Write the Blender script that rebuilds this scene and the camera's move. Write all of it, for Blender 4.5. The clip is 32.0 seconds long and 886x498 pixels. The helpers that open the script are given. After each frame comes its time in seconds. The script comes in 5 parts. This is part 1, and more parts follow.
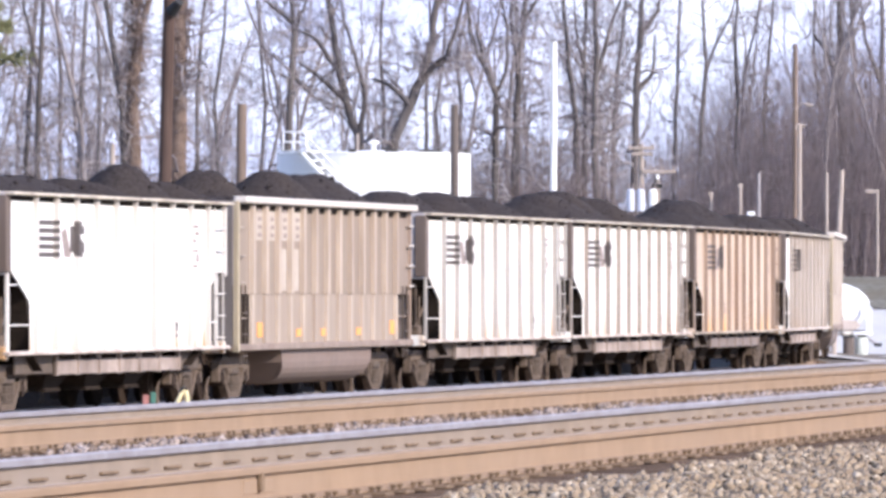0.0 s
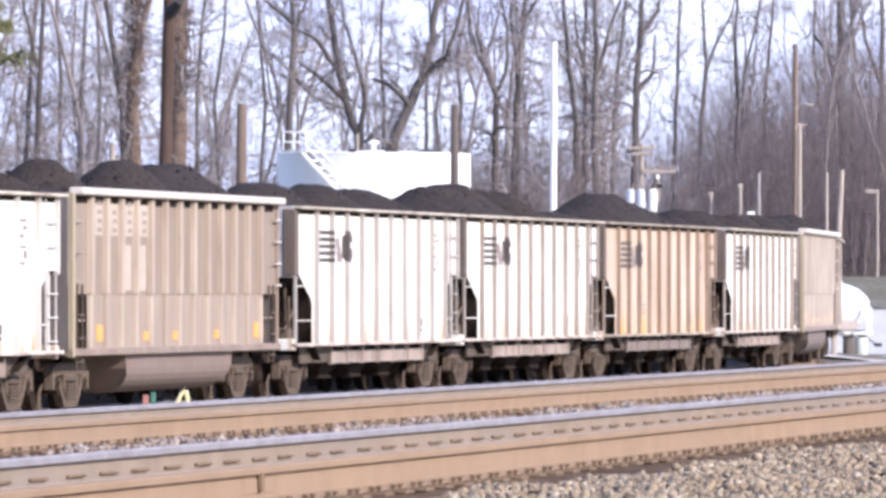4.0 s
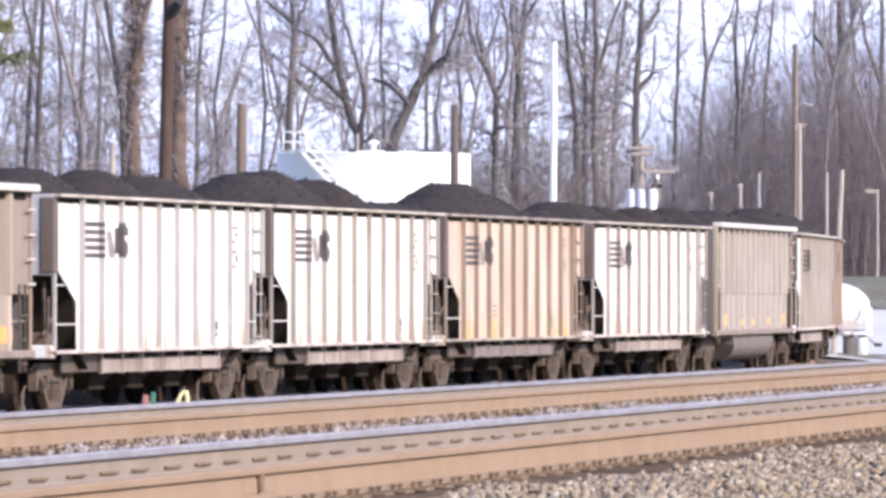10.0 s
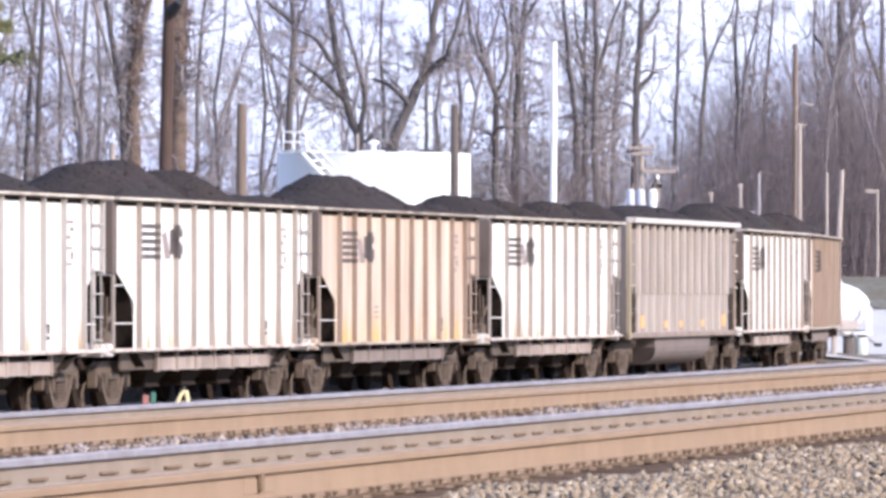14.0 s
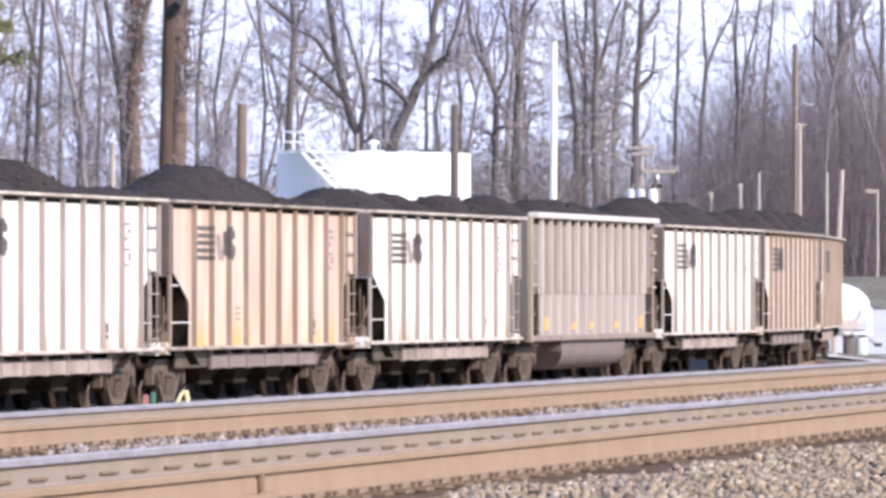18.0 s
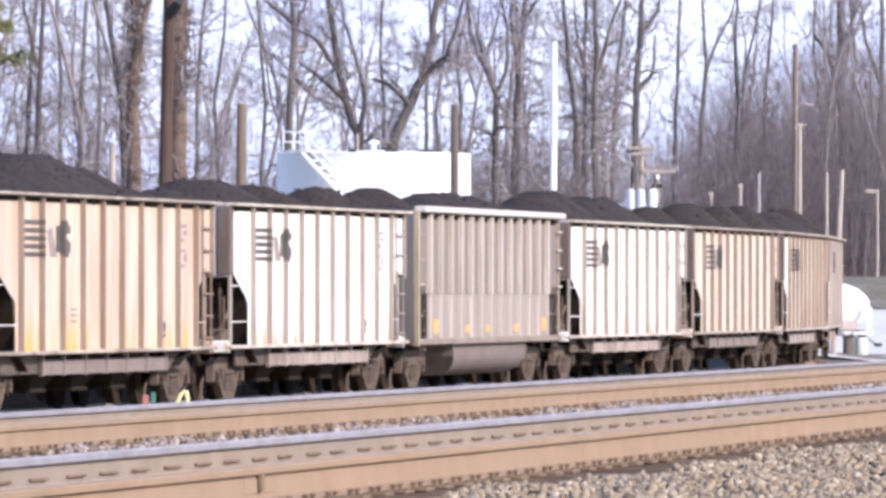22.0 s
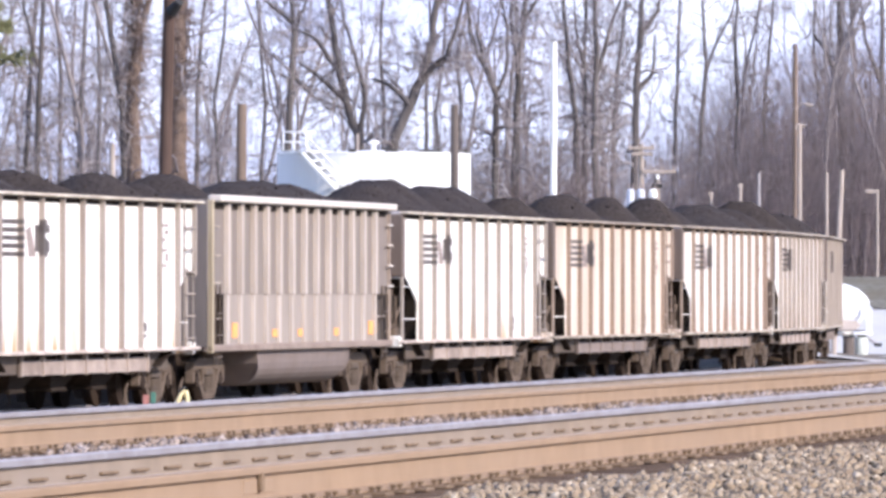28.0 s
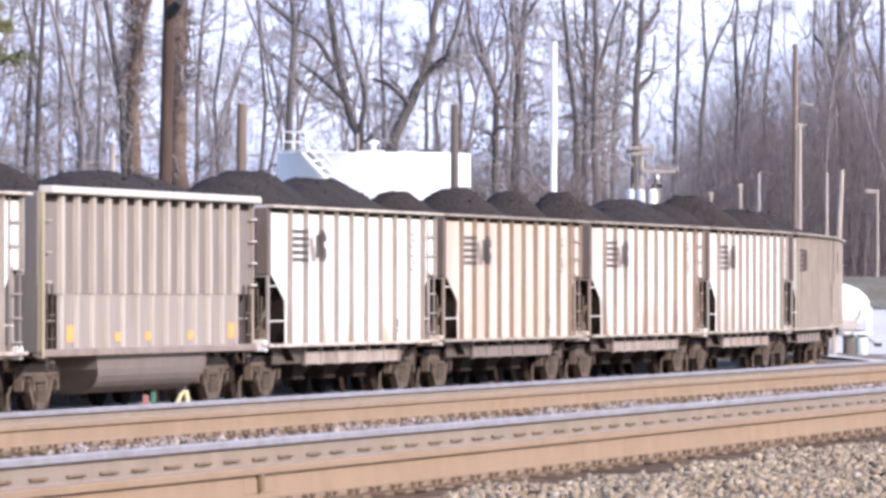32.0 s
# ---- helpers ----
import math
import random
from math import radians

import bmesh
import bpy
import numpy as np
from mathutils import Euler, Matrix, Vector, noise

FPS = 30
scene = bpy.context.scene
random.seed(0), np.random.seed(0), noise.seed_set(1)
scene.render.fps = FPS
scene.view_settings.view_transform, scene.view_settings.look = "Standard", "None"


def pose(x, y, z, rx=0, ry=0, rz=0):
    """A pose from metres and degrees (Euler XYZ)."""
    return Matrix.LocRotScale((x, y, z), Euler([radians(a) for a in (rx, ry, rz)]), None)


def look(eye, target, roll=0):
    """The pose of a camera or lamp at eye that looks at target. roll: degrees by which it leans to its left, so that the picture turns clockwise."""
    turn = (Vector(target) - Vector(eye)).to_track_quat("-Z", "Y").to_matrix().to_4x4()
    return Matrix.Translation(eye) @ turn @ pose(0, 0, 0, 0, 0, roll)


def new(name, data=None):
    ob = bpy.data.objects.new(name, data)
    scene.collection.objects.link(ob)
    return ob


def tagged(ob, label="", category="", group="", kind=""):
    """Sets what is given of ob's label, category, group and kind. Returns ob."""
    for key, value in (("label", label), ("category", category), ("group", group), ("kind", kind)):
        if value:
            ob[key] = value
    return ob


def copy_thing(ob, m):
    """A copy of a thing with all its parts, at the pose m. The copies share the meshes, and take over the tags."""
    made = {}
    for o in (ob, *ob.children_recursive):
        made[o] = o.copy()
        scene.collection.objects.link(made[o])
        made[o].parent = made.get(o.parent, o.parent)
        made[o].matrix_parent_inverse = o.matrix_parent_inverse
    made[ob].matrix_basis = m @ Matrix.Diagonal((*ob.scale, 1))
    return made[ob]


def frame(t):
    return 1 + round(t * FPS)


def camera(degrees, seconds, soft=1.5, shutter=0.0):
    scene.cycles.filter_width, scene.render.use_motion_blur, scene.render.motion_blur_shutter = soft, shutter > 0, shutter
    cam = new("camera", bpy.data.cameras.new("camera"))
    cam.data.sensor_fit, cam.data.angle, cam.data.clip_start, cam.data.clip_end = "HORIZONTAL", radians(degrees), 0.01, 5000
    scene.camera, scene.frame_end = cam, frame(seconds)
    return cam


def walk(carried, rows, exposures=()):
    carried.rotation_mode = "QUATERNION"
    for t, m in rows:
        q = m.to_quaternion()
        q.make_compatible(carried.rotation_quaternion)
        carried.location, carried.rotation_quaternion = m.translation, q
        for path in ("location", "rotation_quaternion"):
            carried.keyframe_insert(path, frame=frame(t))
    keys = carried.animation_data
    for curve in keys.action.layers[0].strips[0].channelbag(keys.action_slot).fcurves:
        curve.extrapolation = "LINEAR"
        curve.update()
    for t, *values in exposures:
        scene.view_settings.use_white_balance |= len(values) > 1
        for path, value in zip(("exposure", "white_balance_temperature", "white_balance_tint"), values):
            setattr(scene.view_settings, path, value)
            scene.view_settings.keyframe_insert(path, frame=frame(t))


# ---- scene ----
# ---- camera: on a tripod, long lens ----
EYE = (0.0, 0.0, 2.0)
LENS = 6.707
cam = camera(LENS, 32.0, soft=3.4)
walk(cam, [(0.0, pose(*EYE, 90.338, 0, 0)), (32.0, pose(*EYE, 90.338, 0, 0))], exposures=[(0.0, 1.03, 6270, 14), (28.0, 1.03, 6270, 14), (29.0, 1.08, 6270, 14), (30.0, 1.18, 6270, 14), (31.0, 1.09, 6270, 14), (32.0, 1.03, 6270, 14)])

# ---- sun and sky ----
SUN_AZ, SUN_EL = radians(130), radians(28)     # clockwise from +y
world = bpy.data.worlds.new("winter_sky")
scene.world = world
world.use_nodes = True
wn = world.node_tree.nodes
sky = wn.new("ShaderNodeTexSky")
sky.sky_type = "NISHITA"
sky.sun_disc = False
sky.sun_elevation, sky.sun_rotation = SUN_EL, SUN_AZ
sky.air_density, sky.dust_density, sky.ozone_density = 1.2, 0.3, 3.0
cast = wn.new("ShaderNodeVectorMath")
cast.operation = "MULTIPLY"
cast.inputs[1].default_value = (1.0, 0.94, 1.05)
world.node_tree.links.new(sky.outputs[0], cast.inputs[0])
world.node_tree.links.new(cast.outputs[0], wn["Background"].inputs[0])
wn["Background"].inputs[1].default_value = 0.15
sun = new("sun", bpy.data.lights.new("sun", "SUN"))
sun.data.energy, sun.data.angle, sun.data.color = 3.2, radians(0.6), (1.0, 0.885, 0.73)
sun_dir = Vector((math.sin(SUN_AZ) * math.cos(SUN_EL), math.cos(SUN_AZ) * math.cos(SUN_EL), math.sin(SUN_EL)))
sun.matrix_world = look(Vector((60, -40, 60)), Vector((60, -40, 60)) - sun_dir)

# ---- materials ----
def material(name, col, rough=0.7, metal=0.0, var=0.25, grain=8.0, big=0.6, col2=None, bump=0.15, mix2=0.5, streak=False, rnd=0.0, foot=None):
    """Two scales of noise over a base colour; col2: stains of another colour; streak: noise drawn out downwards."""
    m = bpy.data.materials.new(name)
    m.use_nodes = True
    n, l = m.node_tree.nodes, m.node_tree.links
    p = n["Principled BSDF"]
    p.inputs["Roughness"].default_value, p.inputs["Metallic"].default_value = rough, metal
    if rough >= 0.85:
        p.inputs["Specular IOR Level"].default_value = 0.08      # dusty, without sheen
    tc = n.new("ShaderNodeTexCoord")
    mp = n.new("ShaderNodeMapping")
    if streak:
        mp.inputs["Scale"].default_value = (1.0, 1.0, 0.16)
    oi = n.new("ShaderNodeObjectInfo")
    off = n.new("ShaderNodeVectorMath")
    off.operation = "ADD"
    sc = n.new("ShaderNodeVectorMath")
    sc.operation = "SCALE"
    sc.inputs[0].default_value = (37.0, 61.0, 23.0)
    l.new(oi.outputs["Random"], sc.inputs["Scale"])
    l.new(tc.outputs["Object"], mp.inputs[0])
    l.new(mp.outputs[0], off.inputs[0])
    l.new(sc.outputs[0], off.inputs[1])
    fine, coarse = n.new("ShaderNodeTexNoise"), n.new("ShaderNodeTexNoise")
    for t, s in ((fine, grain), (coarse, big)):
        t.inputs["Scale"].default_value, t.inputs["Detail"].default_value = s, 6.0
        l.new(off.outputs[0], t.inputs["Vector"])
    lo = tuple(c * (1 - var) for c in col)
    hi = tuple(min(1.0, c * (1 + var * 0.6)) for c in col)
    ra = n.new("ShaderNodeValToRGB")
    ra.color_ramp.elements[0].position, ra.color_ramp.elements[1].position = 0.3, 0.7
    ra.color_ramp.elements[0].color, ra.color_ramp.elements[1].color = (*lo, 1), (*hi, 1)
    l.new(fine.outputs["Fac"], ra.inputs[0])
    rb = n.new("ShaderNodeValToRGB")
    rb.color_ramp.elements[0].position, rb.color_ramp.elements[1].position = 0.42, 0.72
    rb.color_ramp.elements[0].color, rb.color_ramp.elements[1].color = (0, 0, 0, 1), (mix2, mix2, mix2, 1)
    l.new(coarse.outputs["Fac"], rb.inputs[0])
    mx = n.new("ShaderNodeMix")
    mx.data_type = "RGBA"
    c2 = col2 or tuple(c * 0.7 for c in col)
    mx.inputs["B"].default_value = (*c2, 1)
    for s in mx.inputs:
        if s.identifier == "B_Color":
            s.default_value = (*c2, 1)
        if s.identifier == "A_Color":
            l.new(ra.outputs[0], s)
        if s.identifier == "Factor_Float":
            l.new(rb.outputs[0], s)
    out = [o for o in mx.outputs if o.identifier == "Result_Color"][0]
    if rnd:
        hs = n.new("ShaderNodeHueSaturation")
        mr = n.new("ShaderNodeMapRange")
        mr.inputs["To Min"].default_value, mr.inputs["To Max"].default_value = 1 - rnd, 1 + rnd
        l.new(oi.outputs["Random"], mr.inputs["Value"])
        l.new(mr.outputs[0], hs.inputs["Value"])
        l.new(out, hs.inputs["Color"])
        out = hs.outputs[0]
    if foot:
        # rust that has crept up from the lower edge
        z0, z1, rust = foot
        sep, rise, ad = n.new("ShaderNodeSeparateXYZ"), n.new("ShaderNodeMapRange"), n.new("ShaderNodeMath")
        l.new(tc.outputs["Object"], sep.inputs[0])
        l.new(sep.outputs[2], rise.inputs["Value"])
        rise.inputs["From Min"].default_value, rise.inputs["From Max"].default_value = z0, z1
        rise.inputs["To Min"].default_value, rise.inputs["To Max"].default_value = 1.15, 0.0
        spots = n.new("ShaderNodeTexNoise")
        spots.inputs["Scale"].default_value, spots.inputs["Detail"].default_value = 2.2, 5.0
        l.new(off.outputs[0], spots.inputs["Vector"])
        edge = n.new("ShaderNodeMapRange")
        edge.inputs["From Min"].default_value, edge.inputs["From Max"].default_value = 0.49, 0.63
        l.new(spots.outputs["Fac"], edge.inputs["Value"])
        ad.operation = "MULTIPLY"
        l.new(rise.outputs[0], ad.inputs[0])
        l.new(edge.outputs[0], ad.inputs[1])
        m3 = n.new("ShaderNodeMix")
        m3.data_type = "RGBA"
        for s in m3.inputs:
            if s.identifier == "B_Color":
                s.default_value = (*rust, 1)
            if s.identifier == "A_Color":
                l.new(out, s)
            if s.identifier == "Factor_Float":
                l.new(ad.outputs[0], s)
        out = [o for o in m3.outputs if o.identifier == "Result_Color"][0]
    l.new(out, p.inputs["Base Color"])
    if bump:
        b = n.new("ShaderNodeBump")
        b.inputs["Strength"].default_value, b.inputs["Distance"].default_value = bump, 0.02
        l.new(fine.outputs["Fac"], b.inputs["Height"])
        l.new(b.outputs[0], p.inputs["Normal"])
    return m


def island_material(name, cols, rough=0.9, bump=0.3):
    """Loose pieces, each with its own shade."""
    m = bpy.data.materials.new(name)
    m.use_nodes = True
    n, l = m.node_tree.nodes, m.node_tree.links
    p = n["Principled BSDF"]
    p.inputs["Roughness"].default_value = rough
    g = n.new("ShaderNodeNewGeometry")
    r = n.new("ShaderNodeValToRGB")
    e = r.color_ramp.elements
    while len(e) < len(cols):
        e.new(0.5)
    for i, c in enumerate(cols):
        e[i].position, e[i].color = i / (len(cols) - 1), (*c, 1)
    l.new(g.outputs["Random Per Island"], r.inputs[0])
    l.new(r.outputs[0], p.inputs["Base Color"])
    t = n.new("ShaderNodeTexNoise")
    t.inputs["Scale"].default_value = 30
    b = n.new("ShaderNodeBump")
    b.inputs["Strength"].default_value, b.inputs["Distance"].default_value = bump, 0.01
    l.new(t.outputs["Fac"], b.inputs["Height"])
    l.new(b.outputs[0], p.inputs["Normal"])
    return m


M = {
    "white": material("worn_white_car_paint", (0.78, 0.77, 0.75), 0.6, 0, 0.06, 5, 0.5, (0.56, 0.48, 0.4), 0.05, 0.5, True, foot=(1.0, 1.75, (0.42, 0.25, 0.12))),
    "white2": material("grimy_white_car_paint", (0.70, 0.67, 0.64), 0.65, 0, 0.1, 5, 0.7, (0.47, 0.36, 0.28), 0.05, 0.6, True, foot=(1.0, 1.9, (0.36, 0.2, 0.11))),
    "peach": material("rust_stained_tan_car_paint", (0.585, 0.468, 0.378), 0.7, 0, 0.22, 3.5, 1.3, (0.38, 0.262, 0.192), 0.06, 0.9, True, foot=(1.0, 1.7, (0.66, 0.33, 0.09))),
    "pink": material("rusting_pale_car_paint", (0.62, 0.535, 0.46), 0.7, 0, 0.16, 5, 0.9, (0.42, 0.31, 0.24), 0.06, 0.8, True),
    "dull": material("dull_grey_tan_car_paint", (0.42, 0.38, 0.33), 0.7, 0, 0.12, 5, 0.6, (0.3, 0.25, 0.2), 0.06, 0.6, True),
    "gond": material("weathered_grey_tan_gondola_paint", (0.2, 0.168, 0.148), 0.7, 0, 0.16, 5, 1.1, (0.19, 0.15, 0.128), 0.05, 0.85, True),
    "tan_up": material("sun_faded_brown_gondola_paint", (0.265, 0.21, 0.168), 0.7, 0, 0.14, 5, 1.1, (0.22, 0.165, 0.13), 0.05, 0.8, True),
    "tan_low": material("sun_faded_lower_gondola_sheet", (0.305, 0.247, 0.2), 0.7, 0, 0.14, 5, 1.1, (0.3, 0.23, 0.18), 0.05, 0.6, True),
    "tan_rib": material("faded_tan_gondola_rib", (0.44, 0.362, 0.296), 0.7, 0, 0.2, 5, 1.1, (0.25, 0.19, 0.15), 0.05, 0.7, True),
    "gond_low": material("paler_lower_gondola_sheet", (0.285, 0.243, 0.214), 0.7, 0, 0.14, 5, 1.1, (0.28, 0.23, 0.195), 0.05, 0.6, True),
    "ribf": material("dusty_white_rib_paint", (0.58, 0.55, 0.52), 0.7, 0, 0.12, 6, 1.0, (0.42, 0.38, 0.35), 0.06, 0.6, True),
    "ribp": material("pale_grey_rib_paint", (0.365, 0.342, 0.325), 0.7, 0, 0.15, 6, 1.0, (0.31, 0.27, 0.245), 0.06, 0.6, True),
    "ribw": material("dirty_grey_rib_paint", (0.3, 0.258, 0.23), 0.7, 0, 0.2, 6, 1.0, (0.22, 0.17, 0.14), 0.08, 0.6, True),
    "ribt": material("rusty_rib_paint", (0.265, 0.205, 0.165), 0.75, 0, 0.2, 6, 1.0, (0.2, 0.12, 0.08), 0.08, 0.6, True),
    "chord": material("pale_cap_paint", (0.58, 0.53, 0.48), 0.6, 0, 0.1, 6, 1.0, (0.5, 0.42, 0.36), 0.04, 0.4),
    "chute": material("dusty_chute_steel", (0.36, 0.292, 0.258), 0.75, 0, 0.2, 6, 1.0, (0.15, 0.112, 0.095), 0.08, 0.95),
    "chute_dull": material("grey_chute_steel", (0.21, 0.166, 0.15), 0.75, 0, 0.12, 6, 1.2, (0.12, 0.1, 0.09), 0.06, 0.6),
    "tub": material("brown_dusty_tub_steel", (0.17, 0.135, 0.122), 0.75, 0, 0.12, 4, 0.6, (0.13, 0.09, 0.07), 0.05, 0.6),
    "tub_red": material("reddish_brown_tub_steel", (0.2, 0.15, 0.128), 0.75, 0, 0.12, 4, 0.6, (0.2, 0.14, 0.115), 0.05, 0.6),
    "truck": material("dust_caked_cast_steel", (0.135, 0.102, 0.081), 0.85, 0, 0.3, 9, 2.0, (0.13, 0.1, 0.08), 0.2, 0.6),
    # underframe grime; its black also stands in for shade at the car ends
    "dark": material("black_underframe_grime_and_shade", (0.03, 0.022, 0.018), 0.9, 0, 0.3, 8, 1.5, (0.036, 0.028, 0.022), 0.15, 0.5),
    "wheel": material("worn_wheel_steel", (0.045, 0.032, 0.026), 0.85, 0.0, 0.25, 9, 2.0, None, 0.1),
    "coal": material("loose_black_coal", (0.047, 0.039, 0.038), 0.9, 0, 0.5, 14, 2.0, (0.055, 0.044, 0.038), 1.0, 0.6),
    "ink": material("faded_dark_emblem_paint", (0.08, 0.066, 0.064), 0.7, 0, 0.25, 9, 2.0, (0.18, 0.16, 0.15), 0.03, 0.5),
    "ink2": material("faint_grey_stencil_paint", (0.29, 0.235, 0.22), 0.75, 0, 0.2, 9, 2.0, None, 0.03),
    "yellow": material("yellow_reflective_sheeting", (0.9, 0.38, 0.09), 0.4, 0, 0.1, 20, 5, None, 0.02),
    # coal dust, blackened to carry the shadow of the overhanging rim
    "dust": material("coal_dust_and_rim_shadow", (0.025, 0.02, 0.017), 0.9, 0, 0.3, 8, 1.0, (0.06, 0.048, 0.038), 0.1, 0.6),
    "spring": material("grimy_spring_steel", (0.1, 0.074, 0.058), 0.8, 0, 0.3, 9, 2.0, None, 0.1),
    "rim": material("scuffed_rim_paint", (0.42, 0.36, 0.295), 0.7, 0, 0.25, 6, 1.3, (0.14, 0.1, 0.075), 0.06, 0.9),
    "sill_brown": material("brown_dusty_sill_paint", (0.27, 0.21, 0.175), 0.75, 0, 0.2, 6, 1.0, (0.17, 0.12, 0.1), 0.06, 0.7),
    "rim_white": material("scuffed_cream_rim_paint", (0.6, 0.54, 0.45), 0.7, 0, 0.25, 6, 1.3, (0.24, 0.18, 0.13), 0.06, 0.8),
    # dusty white, greyed so the shade between cars lies in the paint
    "end_white": material("dusty_end_paint_with_shade", (0.42, 0.4, 0.41), 0.7, 0, 0.2, 5, 1.0, (0.26, 0.235, 0.225), 0.06, 0.7),
    "post_brown": material("dark_brown_end_post_paint", (0.13, 0.098, 0.084), 0.8, 0, 0.2, 6, 1.0, (0.09, 0.068, 0.058), 0.08, 0.6, True),
    # grime, darkened further to carry the shade on gondola ends
    "end_dull": material("grimy_end_paint_with_shade", (0.145, 0.128, 0.13), 0.75, 0, 0.2, 5, 1.0, (0.11, 0.095, 0.09), 0.06, 0.7, True),
    "post_tan": material("yellowed_pale_post_paint", (0.37, 0.315, 0.225), 0.7, 0, 0.2, 6, 1.0, (0.25, 0.2, 0.14), 0.06, 0.7, True),
    "sill_white": material("scuffed_pale_sill_paint", (0.58, 0.5, 0.45), 0.7, 0, 0.2, 6, 1.3, (0.25, 0.18, 0.14), 0.06, 0.9),
    "ribg": material("gondola_rib_paint", (0.43, 0.374, 0.333), 0.7, 0, 0.2, 5, 1.1, (0.33, 0.275, 0.235), 0.05, 0.7, True),
    "patch": material("faded_pale_patch_paint", (0.46, 0.395, 0.34), 0.7, 0, 0.12, 7, 1.5, (0.34, 0.28, 0.22), 0.03, 0.6),
    "rail": material("rusty_rail_steel", (0.292, 0.207, 0.143), 0.85, 0, 0.12, 3, 0.4, (0.28, 0.205, 0.15), 0.06, 0.8),
    "rail_grey": material("dusty_grey_rail_steel", (0.272, 0.216, 0.172), 0.85, 0, 0.14, 3, 0.4, (0.25, 0.21, 0.185), 0.06, 0.8),
    "railtop_dull": material("dull_rail_head", (0.4, 0.33, 0.27), 0.6, 0.2, 0.15, 9, 1.5, (0.27, 0.2, 0.15), 0.05, 0.6),
    "railtop": material("polished_rail_head", (0.36, 0.335, 0.35), 0.5, 0.35, 0.15, 9, 2.2, (0.27, 0.235, 0.23), 0.05, 0.8),
    "tie": material("weathered_wood_tie", (0.125, 0.085, 0.06), 0.9, 0, 0.35, 12, 2.0, (0.07, 0.05, 0.04), 0.5, 0.5, rnd=0.3),
    "iron": material("rusty_track_iron", (0.225, 0.16, 0.11), 0.85, 0.1, 0.3, 15, 3, None, 0.2),
    "ground": material("cinder_and_gravel_ground", (0.22, 0.19, 0.16), 0.95, 0, 0.4, 3.0, 0.15, (0.13, 0.11, 0.08), 0.5, 0.7),
    "bed": material("ballast_bed", (0.22, 0.175, 0.132), 0.95, 0, 0.5, 16, 1.0, (0.17, 0.14, 0.12), 0.8, 0.6),
    "lot": material("pale_concrete_lot", (0.62, 0.6, 0.57), 0.85, 0, 0.08, 2.0, 0.2, (0.5, 0.48, 0.45), 0.1, 0.5),
    "grass": material("dormant_grass_bank", (0.21, 0.2, 0.165), 0.95, 0, 0.3, 3.0, 0.25, (0.15, 0.12, 0.08), 0.5, 0.6),
    "litter": material("leaf_litter_hillside", (0.17, 0.125, 0.10), 0.95, 0, 0.35, 1.0, 0.12, (0.12, 0.085, 0.07), 0.4, 0.6),
    "bark_brown": material("shaggy_brown_bark", (0.16, 0.118, 0.098), 0.9, 0, 0.4, 4, 1.2, (0.09, 0.065, 0.055), 0.6, 0.7, rnd=0.1),
    "bark": material("grey_brown_bark", (0.125, 0.112, 0.112), 0.9, 0, 0.3, 5, 0.8, (0.08, 0.066, 0.06), 0.4, 0.5, True, rnd=0.25),
    "pole": material("creosoted_pole_wood", (0.095, 0.066, 0.055), 0.9, 0, 0.3, 6, 1.0, (0.07, 0.046, 0.04), 0.3, 0.6, True),
    "greypole": material("grey_weathered_pole_wood", (0.15, 0.125, 0.115), 0.9, 0, 0.25, 6, 1.0, (0.1, 0.08, 0.07), 0.2, 0.5, True),
    "stubpole": material("brown_weathered_pole_wood", (0.2, 0.152, 0.125), 0.9, 0, 0.2, 6, 1.0, (0.14, 0.105, 0.085), 0.2, 0.6, True),
    "greylilac": material("lilac_grey_post_paint", (0.3, 0.28, 0.29), 0.8, 0, 0.15, 6, 1.0, (0.24, 0.21, 0.21), 0.1, 0.5),
    "palepole": material("sun_bleached_pole_wood", (0.38, 0.325, 0.29), 0.9, 0, 0.2, 6, 1.0, (0.3, 0.25, 0.22), 0.2, 0.5, True),
    "tank": material("white_tank_paint", (0.75, 0.765, 0.79), 0.5, 0, 0.03, 2, 0.3, (0.71, 0.72, 0.74), 0.02, 0.4, True),
    "whitemetal": material("white_metal_paint", (0.82, 0.82, 0.82), 0.4, 0, 0.03, 4, 0.8, (0.7, 0.7, 0.68), 0.02, 0.3),
    "black": material("black_rubber", (0.025, 0.025, 0.027), 0.8, 0, 0.2, 10, 2, None, 0.1),
    "beige": material("dusty_beige_panel", (0.52, 0.45, 0.415), 0.7, 0, 0.1, 6, 1.0, (0.36, 0.3, 0.27), 0.03, 0.5),
    "bluegrey": material("blue_grey_can_paint", (0.55, 0.58, 0.68), 0.5, 0, 0.1, 6, 1, None, 0.03),
    "palecan": material("pale_grey_green_can_paint", (0.55, 0.58, 0.53), 0.5, 0, 0.12, 6, 1.0, (0.4, 0.42, 0.37), 0.04, 0.6),
    "pine": material("pine_needles", (0.17, 0.172, 0.085), 0.8, 0, 0.4, 6, 0.8, (0.13, 0.14, 0.07), 0.0, 0.6),
    "yellowpaint": material("bright_yellow_paint", (0.85, 0.72, 0.4), 0.5, 0, 0.1, 10, 2, None, 0.03),
    "red": material("faded_red_target", (0.38, 0.16, 0.135), 0.6, 0, 0.15, 10, 2, None, 0.03),
    # near-black for the added bank, in place of shade under the cars
    "shade_backing": material("dark_shade_bank_earth", (0.05, 0.03, 0.017), 0.95, 0, 0.35, 6, 1.0, (0.025, 0.018, 0.014), 0.5, 0.5),
    "green": material("green_target", (0.06, 0.175, 0.13), 0.6, 0, 0.15, 10, 2, None, 0.03),
}


